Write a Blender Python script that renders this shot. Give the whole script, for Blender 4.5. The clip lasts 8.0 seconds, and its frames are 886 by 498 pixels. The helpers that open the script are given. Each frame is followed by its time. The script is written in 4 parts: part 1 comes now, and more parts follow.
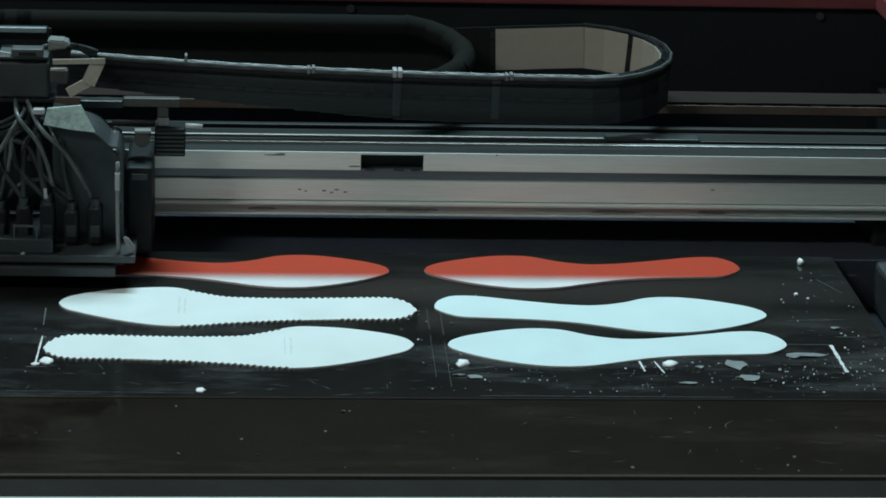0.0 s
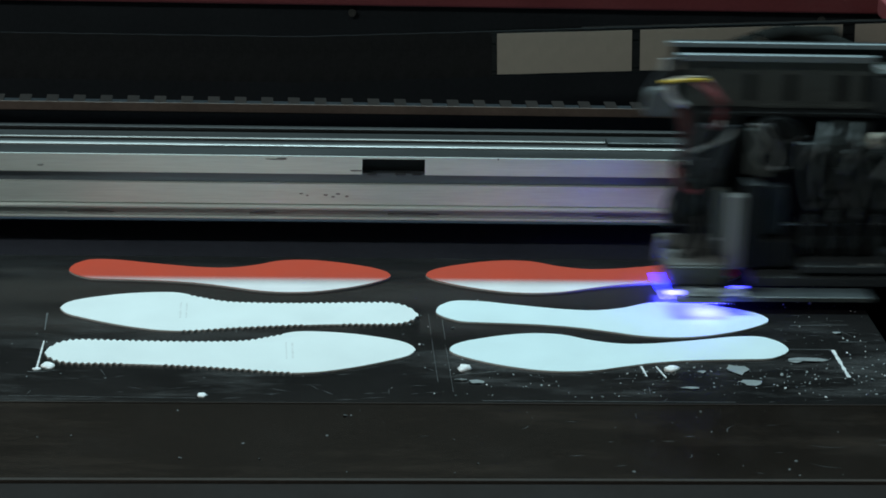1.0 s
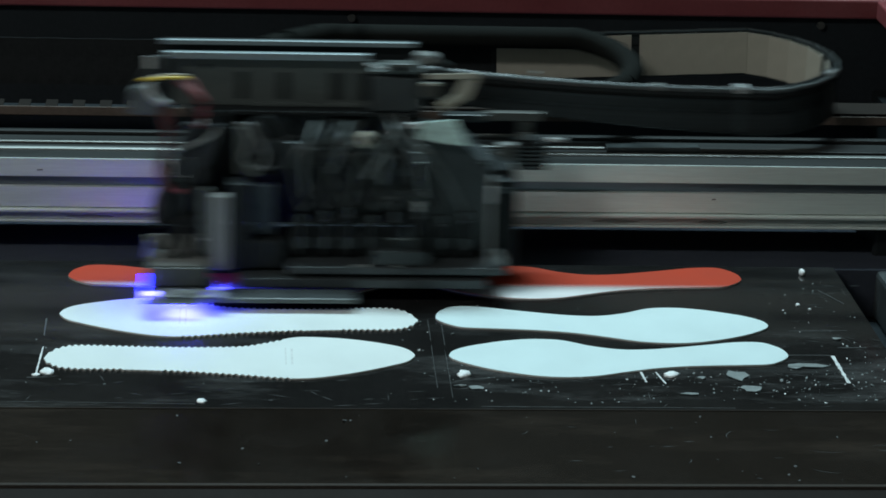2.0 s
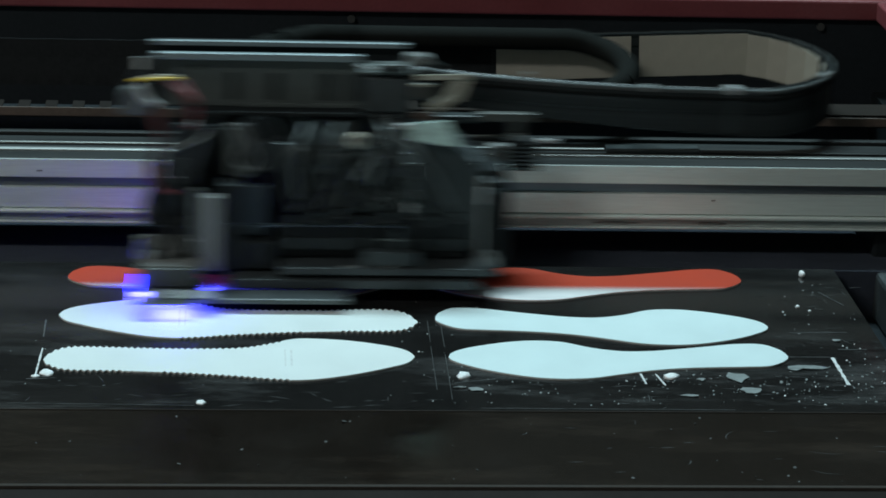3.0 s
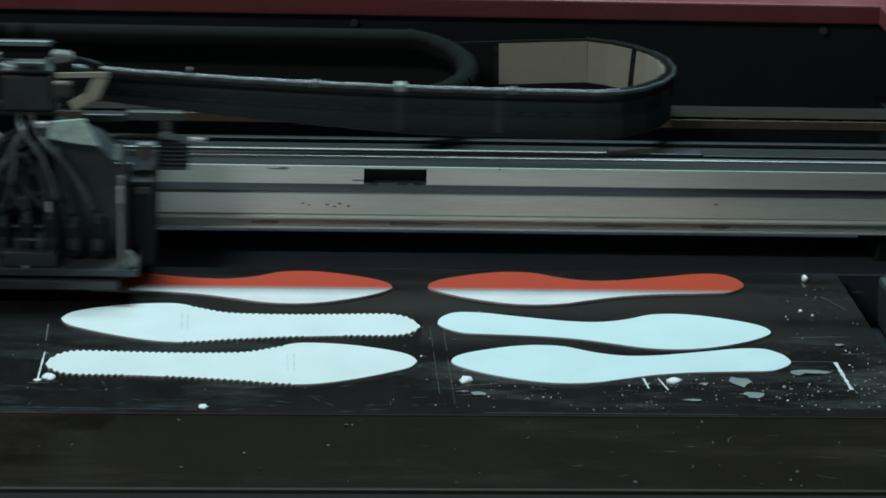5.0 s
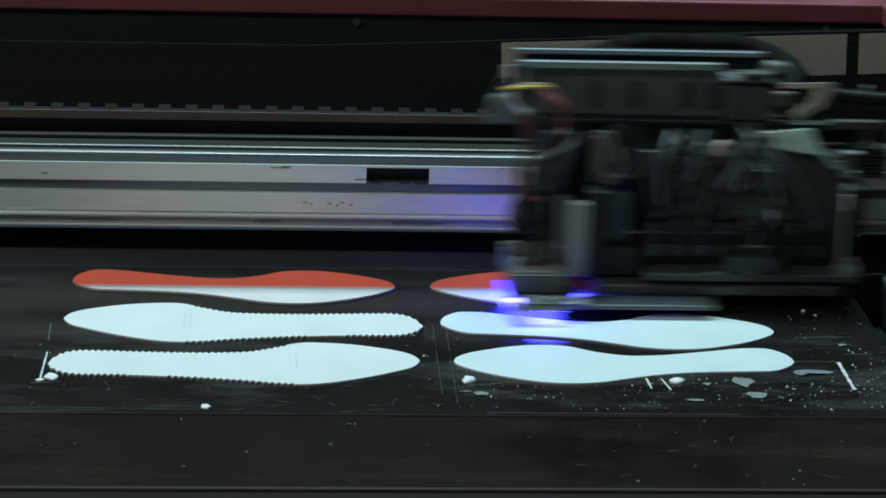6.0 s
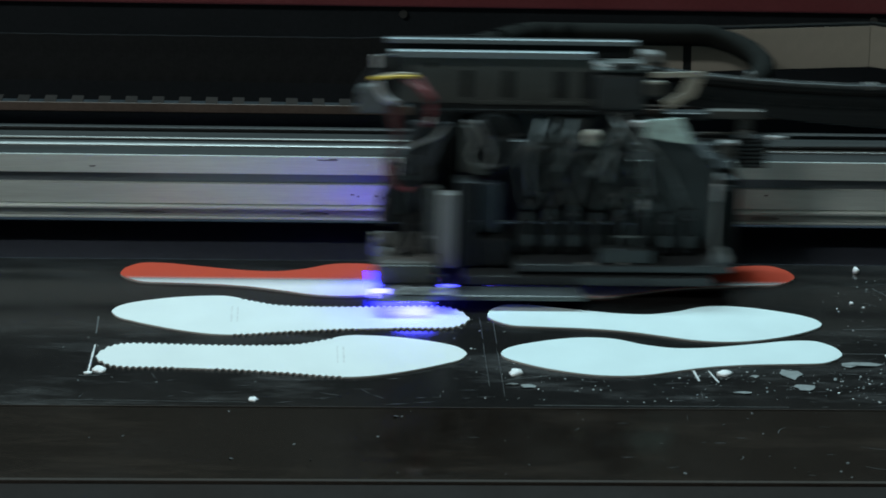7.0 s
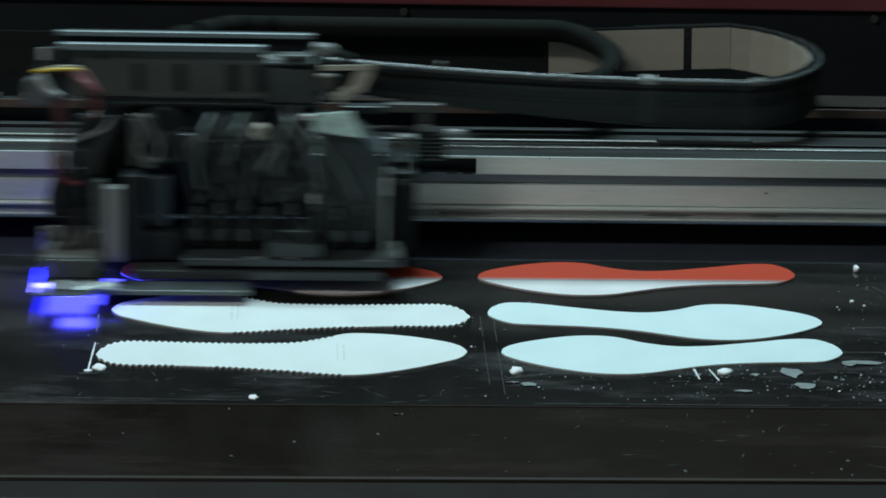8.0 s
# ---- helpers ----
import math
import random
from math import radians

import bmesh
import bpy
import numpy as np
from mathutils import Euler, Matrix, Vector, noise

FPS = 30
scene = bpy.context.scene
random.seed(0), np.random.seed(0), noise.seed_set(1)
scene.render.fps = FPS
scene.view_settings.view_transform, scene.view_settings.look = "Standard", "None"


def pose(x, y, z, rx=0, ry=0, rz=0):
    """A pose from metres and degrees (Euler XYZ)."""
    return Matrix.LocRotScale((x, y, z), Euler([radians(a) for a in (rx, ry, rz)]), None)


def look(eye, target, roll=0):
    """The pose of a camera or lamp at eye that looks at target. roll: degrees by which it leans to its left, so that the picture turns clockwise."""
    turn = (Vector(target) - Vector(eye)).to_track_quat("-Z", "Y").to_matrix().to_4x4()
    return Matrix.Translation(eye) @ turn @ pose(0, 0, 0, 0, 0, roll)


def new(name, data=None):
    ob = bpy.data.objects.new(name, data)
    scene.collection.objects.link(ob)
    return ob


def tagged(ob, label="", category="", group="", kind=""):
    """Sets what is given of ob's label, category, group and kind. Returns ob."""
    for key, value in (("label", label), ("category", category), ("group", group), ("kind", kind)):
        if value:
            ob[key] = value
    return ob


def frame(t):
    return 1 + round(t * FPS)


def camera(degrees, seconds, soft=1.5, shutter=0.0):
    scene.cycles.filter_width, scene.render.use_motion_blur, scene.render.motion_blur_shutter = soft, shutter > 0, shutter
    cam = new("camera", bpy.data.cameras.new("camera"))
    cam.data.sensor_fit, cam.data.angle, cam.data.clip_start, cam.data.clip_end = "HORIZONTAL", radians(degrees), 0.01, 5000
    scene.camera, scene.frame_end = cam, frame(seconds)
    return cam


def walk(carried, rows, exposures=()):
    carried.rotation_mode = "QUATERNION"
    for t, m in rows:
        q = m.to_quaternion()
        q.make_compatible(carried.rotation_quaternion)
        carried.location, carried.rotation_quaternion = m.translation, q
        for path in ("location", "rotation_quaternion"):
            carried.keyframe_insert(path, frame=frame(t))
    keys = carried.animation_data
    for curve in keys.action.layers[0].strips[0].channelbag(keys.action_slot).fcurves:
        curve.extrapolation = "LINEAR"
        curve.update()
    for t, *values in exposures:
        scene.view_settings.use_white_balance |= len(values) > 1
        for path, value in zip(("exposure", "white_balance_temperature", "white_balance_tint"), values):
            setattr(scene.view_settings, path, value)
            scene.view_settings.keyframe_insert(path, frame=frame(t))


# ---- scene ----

# World: x along the gantry, y away from the camera, z up; the top of the print bed is z = 0.
EYE = Vector((-0.1569, -1.8242, 0.6939))


def aim(yaw, down, roll):
    """A camera pose at EYE: degrees to the right of +y, degrees down, degrees of lean."""
    a, b = radians(yaw), radians(down)
    way = Vector((math.sin(a) * math.cos(b), math.cos(a) * math.cos(b), -math.sin(b)))
    return look(EYE, EYE + way, roll)


cam = camera(18.94, 8.0, soft=1.75, shutter=0.65)
walk(cam, [(t, aim(a, b, c)) for t, a, b, c in (
    (0, 4.864, 18.674, 2.059), (0.5, 4.850, 18.645, 2.003), (1, 4.826, 18.582, 2.049),
    (1.5, 4.826, 18.498, 2.047), (3, 4.844, 18.449, 2.094), (3.5, 4.823, 18.412, 2.104),
    (4, 4.829, 18.395, 2.053), (4.5, 4.806, 18.372, 2.108), (6, 4.728, 18.393, 2.116),
    (6.5, 4.336, 18.454, 2.001), (7, 3.667, 18.592, 1.714), (7.5, 3.498, 18.667, 1.658),
    (8, 3.663, 18.645, 1.738))],
    exposures=((0, 0.08), (8, 0.08)))

# ---- world and lamps ----
world = bpy.data.worlds.new("world")
scene.world = world
world.use_nodes = True
world.node_tree.nodes["Background"].inputs[0].default_value = (0.5, 0.6, 0.65, 1)
world.node_tree.nodes["Background"].inputs[1].default_value = 0.05


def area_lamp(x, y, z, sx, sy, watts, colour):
    data = bpy.data.lights.new("unseen_area_lamp", "AREA")
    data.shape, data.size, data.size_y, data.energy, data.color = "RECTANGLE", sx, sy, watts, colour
    ob = new("unseen_area_lamp", data)
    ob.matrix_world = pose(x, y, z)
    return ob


# Key from above and behind, its source unseen; set by the carriage's shadow.
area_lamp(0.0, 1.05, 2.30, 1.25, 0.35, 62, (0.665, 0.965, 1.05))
# Fill with no known source, added to brighten the front and left.
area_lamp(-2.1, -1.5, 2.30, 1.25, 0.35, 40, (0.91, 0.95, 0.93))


# ---- materials ----
def material(name, colour, rough=0.5, metal=0.0, grain=(60.0, 600.0), vary=0.25, bump=0.1, coat=0.0,
             stretch=(1, 1, 1), rough_vary=0.12, dust=0.0, dust_colour=(0.35, 0.36, 0.36), random_tint=0.0, spec=0.5, dust_y=None):
    """A principled surface whose colour, gloss and relief vary at two scales."""
    m = bpy.data.materials.new(name)
    m.use_nodes = True
    nt = m.node_tree
    n, l = nt.nodes, nt.links
    bs = n["Principled BSDF"]
    co = n.new("ShaderNodeTexCoord")
    mp = n.new("ShaderNodeMapping")
    mp.inputs["Scale"].default_value = stretch
    l.new(co.outputs["Object"], mp.inputs["Vector"])
    noises = []
    for s, d in zip(grain, (5, 3)):
        t = n.new("ShaderNodeTexNoise")
        t.inputs["Scale"].default_value, t.inputs["Detail"].default_value = s, d
        l.new(mp.outputs[0], t.inputs["Vector"])
        noises.append(t)
    both = n.new("ShaderNodeMath")
    both.operation = "MULTIPLY_ADD"
    both.inputs[1].default_value = 0.6
    l.new(noises[0].outputs[0], both.inputs[0])
    half = n.new("ShaderNodeMath")
    half.operation = "MULTIPLY"
    half.inputs[1].default_value = 0.4
    l.new(noises[1].outputs[0], half.inputs[0])
    l.new(half.outputs[0], both.inputs[2])
    ramp = n.new("ShaderNodeMapRange")
    ramp.inputs["From Min"].default_value, ramp.inputs["From Max"].default_value = 0.3, 0.7
    ramp.inputs["To Min"].default_value, ramp.inputs["To Max"].default_value = 1 - vary, 1 + vary
    l.new(both.outputs[0], ramp.inputs["Value"])
    tint = n.new("ShaderNodeMix")
    tint.data_type, tint.blend_type = "RGBA", "MULTIPLY"
    tint.inputs["Factor"].default_value = 1
    tint.inputs[6].default_value = (*colour, 1)
    l.new(ramp.outputs[0], tint.inputs[7])
    out = tint.outputs[2]
    if random_tint:
        info = n.new("ShaderNodeObjectInfo")
        rr = n.new("ShaderNodeMapRange")
        rr.inputs["To Min"].default_value, rr.inputs["To Max"].default_value = 1 - random_tint, 1 + random_tint
        l.new(info.outputs["Random"], rr.inputs["Value"])
        t2 = n.new("ShaderNodeMix")
        t2.data_type, t2.blend_type = "RGBA", "MULTIPLY"
        t2.inputs["Factor"].default_value = 1
        l.new(out, t2.inputs[6])
        l.new(rr.outputs[0], t2.inputs[7])
        out = t2.outputs[2]
    if dust:
        dn = n.new("ShaderNodeTexNoise")
        dn.inputs["Scale"].default_value, dn.inputs["Detail"].default_value, dn.inputs["Roughness"].default_value = 9, 9, 0.75
        dmap = n.new("ShaderNodeMapping")
        dmap.inputs["Scale"].default_value = (0.45, 1.7, 1)
        l.new(co.outputs["Object"], dmap.inputs["Vector"])
        l.new(dmap.outputs[0], dn.inputs["Vector"])
        dr = n.new("ShaderNodeMapRange")
        dr.inputs["From Min"].default_value, dr.inputs["From Max"].default_value = 0.5, 0.8
        dr.inputs["To Max"].default_value = dust
        l.new(dn.outputs[0], dr.inputs["Value"])
        amount = dr.outputs[0]
        if dust_y:
            # the dust lies thicker towards one side
            sx = n.new("ShaderNodeSeparateXYZ")
            l.new(co.outputs["Object"], sx.inputs[0])
            gr = n.new("ShaderNodeMapRange")
            gr.interpolation_type = "SMOOTHSTEP"
            gr.inputs["From Min"].default_value, gr.inputs["From Max"].default_value = dust_y
            gr.inputs["To Min"].default_value = 0.25
            l.new(sx.outputs["Y"], gr.inputs["Value"])
            mu = n.new("ShaderNodeMath")
            mu.operation = "MULTIPLY"
            l.new(amount, mu.inputs[0])
            l.new(gr.outputs[0], mu.inputs[1])
            amount = mu.outputs[0]
        dm = n.new("ShaderNodeMix")
        dm.data_type = "RGBA"
        l.new(amount, dm.inputs["Factor"])
        l.new(out, dm.inputs[6])
        dm.inputs[7].default_value = (*dust_colour, 1)
        out = dm.outputs[2]
    l.new(out, bs.inputs["Base Color"])
    rv = n.new("ShaderNodeMapRange")
    rv.inputs["From Min"].default_value, rv.inputs["From Max"].default_value = 0.3, 0.7
    rv.inputs["To Min"].default_value, rv.inputs["To Max"].default_value = max(rough - rough_vary, 0.02), min(rough + rough_vary, 1)
    l.new(noises[0].outputs[0], rv.inputs["Value"])
    l.new(rv.outputs[0], bs.inputs["Roughness"])
    bs.inputs["Metallic"].default_value = metal
    bs.inputs["Coat Weight"].default_value = coat
    bs.inputs["Specular IOR Level"].default_value = spec
    if bump:
        bp = n.new("ShaderNodeBump")
        bp.inputs["Strength"].default_value, bp.inputs["Distance"].default_value = bump, 0.001
        l.new(both.outputs[0], bp.inputs["Height"])
        l.new(bp.outputs[0], bs.inputs["Normal"])
    return m


def glowing(name, colour, strength):
    m = bpy.data.materials.new(name)
    m.use_nodes = True
    bs = m.node_tree.nodes["Principled BSDF"]
    bs.inputs["Base Color"].default_value = (0.02, 0.02, 0.03, 1)
    bs.inputs["Emission Color"].default_value = (*colour, 1)
    bs.inputs["Emission Strength"].default_value = strength
    return m


M_WALL = material("wall_paint", (0.55, 0.56, 0.53), 0.8, grain=(2, 40), vary=0.08)
M_WALL_BROWN = material("brown_wall_paint", (0.075, 0.058, 0.045), 0.8, grain=(2, 40), vary=0.15)
M_CEIL = material("ceiling_paint", (0.7, 0.7, 0.68), 0.85, grain=(2, 40), vary=0.05)
M_CONC = material("concrete", (0.22, 0.21, 0.2), 0.7, grain=(3, 60), vary=0.2)
M_BED = material("bed_black", (0.0125, 0.0120, 0.0118), 0.13, grain=(14, 260), vary=0.4, bump=0.03, dust=0.30, rough_vary=0.05, spec=0.2, dust_y=(0.10, -0.05))
M_DECK = material("deck_black", (0.0120, 0.0092, 0.0074), 0.15, grain=(10, 200), vary=0.4, bump=0.02, dust=0.08, dust_colour=(0.36, 0.27, 0.21), spec=0.25)
M_BLACK = material("black_paint", (0.0130, 0.0160, 0.0172), 0.55, grain=(12, 220), vary=0.3, bump=0.05, spec=0.2)
# Black base colour lifted to stand in for haze over the dark back.
M_LIFTED_BLACK = material("lifted_flat_black", (0.0225, 0.0265, 0.0295), 0.9, grain=(12, 220), vary=0.2, bump=0.05, spec=0.05)
# Bluish base colour brightened in place of haze above the shaded well.
M_WELL = material("haze_lifted_well", (0.050, 0.058, 0.076), 0.7, grain=(8, 120), vary=0.2, bump=0.05, spec=0.2)
M_RED_PAINT = material("red_paint", (0.215, 0.052, 0.058), 0.4, grain=(12, 300), vary=0.15, bump=0.05, dust=0.12)
M_STRIP = material("strip_brown", (0.014, 0.0105, 0.009), 0.7, grain=(12, 220), vary=0.25, bump=0.05, spec=0.12)
M_RIDGE = material("dull_ridge", (0.042, 0.035, 0.030), 0.7, grain=(12, 220), vary=0.25, bump=0.05, spec=0.15)
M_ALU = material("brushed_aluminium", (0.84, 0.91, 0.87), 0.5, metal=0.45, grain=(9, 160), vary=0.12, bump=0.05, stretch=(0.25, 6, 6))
# Darker and patchier than the beam's main faces.
M_ALU_LOW = material("darker_aluminium", (0.37, 0.41, 0.39), 0.5, metal=0.15, grain=(10, 160), vary=0.35, bump=0.05, stretch=(0.4, 6, 6))
M_SMUDGE = material("smudge", (0.20, 0.207, 0.195), 0.6, grain=(60, 300), vary=0.4)
# Darker blue-grey metal for the groove between the beam's faces.
M_ALU_DARK = material("blue_grey_groove", (0.16, 0.18, 0.20), 0.4, metal=0.7, grain=(9, 160), vary=0.15, bump=0.04, stretch=(0.25, 6, 6))
M_ALU_SIDE = material("dull_aluminium", (0.20, 0.20, 0.19), 0.45, metal=0.7, grain=(12, 160), vary=0.2, bump=0.05, stretch=(0.3, 5, 5))
# Darker than the beam's faces; used on its top and core.
M_TOP = material("dark_top_metal", (0.027, 0.029, 0.029), 0.5, metal=0.4, grain=(12, 160), vary=0.3, bump=0.05, stretch=(0.3, 5, 5))
M_RAIL = material("worn_rail", (0.36, 0.37, 0.36), 0.5, metal=0.8, grain=(9, 200), vary=0.35, bump=0.0, stretch=(0.3, 4, 4))
M_TRAY = material("tray_brown", (0.115, 0.084, 0.068), 0.6, grain=(20, 200), vary=0.25, random_tint=0.12)
M_SLAT = material("slat_brown", (0.015, 0.012, 0.0105), 0.75, grain=(20, 200), vary=0.3, random_tint=0.2, spec=0.1)
M_SHUTTER = material("shutter_brown", (0.026, 0.0205, 0.0175), 0.8, grain=(14, 200), vary=0.25, spec=0.1, stretch=(0.3, 2, 2))
M_BAND = material("cable_sleeve", (0.0180, 0.0215, 0.0225), 0.36, grain=(34, 220), vary=0.7, bump=0.8, stretch=(0.15, 1, 2.2), rough_vary=0.2, spec=0.3)
M_BAND_EDGE = material("sleeve_edge", (0.010, 0.0115, 0.0115), 0.75, grain=(40, 300), vary=0.8, bump=0.3, rough_vary=0.2, spec=0.1)
M_BACK = material("sleeve_back", (0.022, 0.0235, 0.0245), 0.9, grain=(34, 220), vary=0.3, bump=0.1, spec=0.04)
M_CLEAR = material("clear_sleeve", (0.062, 0.070, 0.070), 0.38, grain=(28, 200), vary=0.9, bump=0.3, stretch=(0.3, 1, 1), rough_vary=0.25, spec=0.5)
M_BEIGE = material("beige_label", (0.43, 0.40, 0.335), 0.6, grain=(12, 120), vary=0.08, bump=0.05)
M_HOSE = material("grey_hose", (0.0125, 0.0135, 0.0125), 0.9, grain=(30, 500), vary=0.2, bump=0.1, spec=0.05)
M_CLIP = material("white_clip", (0.45, 0.47, 0.47), 0.4, grain=(80, 600), vary=0.1)
M_DARK = material("dark_plastic", (0.028, 0.036, 0.038), 0.4, grain=(40, 500), vary=0.3, bump=0.1, dust=0.05)
M_ARM = material("worn_grey_metal", (0.075, 0.076, 0.070), 0.5, metal=0.3, grain=(25, 300), vary=0.25, bump=0.1)
M_SHEET = material("grey_panel", (0.068, 0.080, 0.077), 0.5, grain=(25, 300), vary=0.2, bump=0.1, dust=0.1)
M_GREY = material("grey_sheet", (0.045, 0.053, 0.056), 0.45, metal=0.2, grain=(25, 300), vary=0.2, bump=0.1, dust=0.1)
M_BARE = material("bare_sheet", (0.25, 0.30, 0.32), 0.45, metal=0.4, grain=(20, 300), vary=0.12, bump=0.05, stretch=(0.3, 3, 3))
M_FOIL = material("crumpled_foil", (0.50, 0.52, 0.51), 0.35, metal=0.5, grain=(60, 600), vary=0.25, bump=0.1)
M_PALE = material("pale_plate", (0.20, 0.21, 0.205), 0.5, grain=(30, 300), vary=0.15, bump=0.05)
M_MINT = material("mint_plate", (0.50, 0.66, 0.62), 0.5, grain=(90, 400), vary=0.45, bump=0.1)
M_TAPE = material("cream_tape", (0.36, 0.34, 0.28), 0.6, grain=(30, 300), vary=0.2, bump=0.2)
M_WIRE_PINK = material("pink_wire", (0.24, 0.06, 0.07), 0.4, grain=(60, 600), vary=0.2)
M_JACKET = material("cable_jacket", (0.029, 0.034, 0.039), 0.55, grain=(40, 400), vary=0.3)
M_PLUG = material("white_plug", (0.10, 0.113, 0.115), 0.45, grain=(40, 400), vary=0.1)
M_TUBE = material("ink_tube", (0.026, 0.033, 0.035), 0.4, grain=(40, 500), vary=0.3, coat=0.1)
M_TUBE_PALE = material("clear_tube", (0.105, 0.12, 0.12), 0.4, grain=(40, 300), vary=0.5, coat=0.1)
M_OLIVE = material("olive_tube", (0.026, 0.034, 0.033), 0.65, grain=(40, 500), vary=0.35)
M_WIRE_RED = material("red_wire", (0.13, 0.014, 0.018), 0.4, grain=(60, 600), vary=0.1)
M_WIRE_YELLOW = material("yellow_wire", (0.65, 0.45, 0.05), 0.4, grain=(60, 600), vary=0.1)
M_WHITE = material("white_insole", (0.73, 0.79, 0.78), 0.6, grain=(25, 900), vary=0.035, bump=0.06)
M_CYAN = material("pale_blue_insole", (0.66, 0.79, 0.80), 0.6, grain=(25, 900), vary=0.035, bump=0.06)
M_RIM = material("insole_rim", (0.50, 0.49, 0.47), 0.7, grain=(40, 900), vary=0.2)
M_RED = material("red_film", (0.47, 0.050, 0.021), 0.7, grain=(25, 700), vary=0.08, bump=0.05, spec=0.2)
M_INK = material("white_ink", (0.76, 0.745, 0.745), 0.5, grain=(25, 900), vary=0.04, bump=0.05)
M_INK_THIN = material("thin_white_ink", (0.76, 0.745, 0.745), 0.5, grain=(25, 900), vary=0.04, bump=0.0)


def thin_towards(m, depth):
    """The film covers fully from depth behind its front line and thins out to nothing at the line."""
    n, l = m.node_tree.nodes, m.node_tree.links
    co, sp, mr = n.new("ShaderNodeTexCoord"), n.new("ShaderNodeSeparateXYZ"), n.new("ShaderNodeMapRange")
    mr.interpolation_type = "SMOOTHSTEP"
    mr.inputs["From Min"].default_value, mr.inputs["From Max"].default_value = 0.0, -depth
    l.new(co.outputs["Object"], sp.inputs[0])
    l.new(sp.outputs["Y"], mr.inputs["Value"])
    l.new(mr.outputs[0], n["Principled BSDF"].inputs["Alpha"])


thin_towards(M_INK_THIN, 0.0270)
M_FAINT = material("faint_print", (0.65, 0.69, 0.68), 0.6, grain=(200, 900), vary=0.2)
M_SCRAP = material("grey_scrap", (0.20, 0.225, 0.225), 0.6, grain=(40, 300), vary=0.25)
M_FLAKE = material("white_flake", (0.88, 0.90, 0.90), 0.6, grain=(200, 900), vary=0.2)
M_MARK = material("white_paint_line", (0.68, 0.70, 0.70), 0.6, grain=(300, 1500), vary=0.35)
M_FINE = material("fine_scratch", (0.032, 0.033, 0.033), 0.6, grain=(200, 900), vary=0.5)
M_DIM = material("dim_flake", (0.07, 0.075, 0.075), 0.7, grain=(200, 900), vary=0.4)
M_UV = glowing("uv_led", (0.060, 0.062, 1.0), 34)
M_UV_PANEL = glowing("uv_led_panel", (0.045, 0.05, 1.0), 30)
M_UV_DIM = glowing("uv_led_dim", (0.006, 0.009, 1.0), 36)
M_UV_FAR = glowing("uv_led_far", (0.05, 0.055, 1.0), 7)
M_UV_CORE = glowing("uv_led_core", (0.16, 0.16, 1.0), 8)


# ---- mesh helpers ----
def box(bm, x0, x1, y0, y1, z0, z1, bevel=0.0, turn=None):
    m = Matrix.Translation(((x0 + x1) / 2, (y0 + y1) / 2, (z0 + z1) / 2))
    if turn:
        m = m @ turn
    r = bmesh.ops.create_cube(bm, size=1, matrix=m @ Matrix.Diagonal((x1 - x0, y1 - y0, z1 - z0, 1)))
    if bevel:
        edges = list({e for v in r["verts"] for e in v.link_edges})
        bmesh.ops.bevel(bm, geom=edges, offset=bevel, segments=2, affect="EDGES", profile=0.5)
    return bm


def rod(bm, a, b, r, seg=14, r2=None):
    a, b = Vector(a), Vector(b)
    d = b - a
    m = Matrix.Translation((a + b) / 2) @ d.to_track_quat("Z", "Y").to_matrix().to_4x4()
    bmesh.ops.create_cone(bm, cap_ends=True, segments=seg, radius1=r, radius2=r if r2 is None else r2, depth=d.length, matrix=m)
    return bm


def spline(pts, steps=6):
    """Catmull-Rom through pts."""
    pts = [Vector(p) for p in pts]
    ext = [2 * pts[0] - pts[1]] + pts + [2 * pts[-1] - pts[-2]]
    out = []
    for i in range(1, len(ext) - 2):
        p0, p1, p2, p3 = ext[i - 1:i + 3]
        for k in range(steps):
            t = k / steps
            out.append(0.5 * (2 * p1 + (p2 - p0) * t + (2 * p0 - 5 * p1 + 4 * p2 - p3) * t * t + (3 * p1 - p0 - 3 * p2 + p3) * t ** 3))
    out.append(pts[-1])
    return out


def tube(bm, pts, r, seg=8, steps=6):
    line = spline(pts, steps)
    rings = []
    for i, p in enumerate(line):
        d = (line[min(i + 1, len(line) - 1)] - line[max(i - 1, 0)]).normalized()
        u = d.cross(Vector((0.21, 0.93, 0.31))).normalized()
        w = d.cross(u)
        rings.append([bm.verts.new(p + r * (math.cos(a) * u + math.sin(a) * w)) for a in (2 * math.pi * k / seg for k in range(seg))])
    for a, b in zip(rings, rings[1:]):
        for k in range(seg):
            bm.faces.new((a[k], a[(k + 1) % seg], b[(k + 1) % seg], b[k]))
    bm.faces.new(rings[0][::-1])
    bm.faces.new(rings[-1])
    return bm


def mesh_of(name, bm, mat, smooth=False):
    bmesh.ops.recalc_face_normals(bm, faces=bm.faces[:])
    me = bpy.data.meshes.new(name)
    bm.to_mesh(me)
    bm.free()
    for m in mat if isinstance(mat, (list, tuple)) else (mat,):
        me.materials.append(m)
    if smooth:
        me.polygons.foreach_set("use_smooth", [True] * len(me.polygons))
    return me


def part(name, bm, mat, parent, label="", smooth=False):
    ob = new(name, mesh_of(name, bm, mat, smooth))
    ob.parent = parent
    if label:
        tagged(ob, label)
    return ob


def thing(name, label, category, group="", kind="", at=(0, 0, 0)):
    ob = new(name)
    ob.location = at
    return tagged(ob, label, category, group, kind)


def solid(name, bm, mat, label, category, group="", kind="", smooth=False):
    return tagged(new(name, mesh_of(name, bm, mat, smooth)), label, category, group, kind)


def B(*a, **k):
    return box(bmesh.new(), *a, **k)


# ---- timing shared by everything that moves ----
TIMES = [i / 10 for i in range(81)]
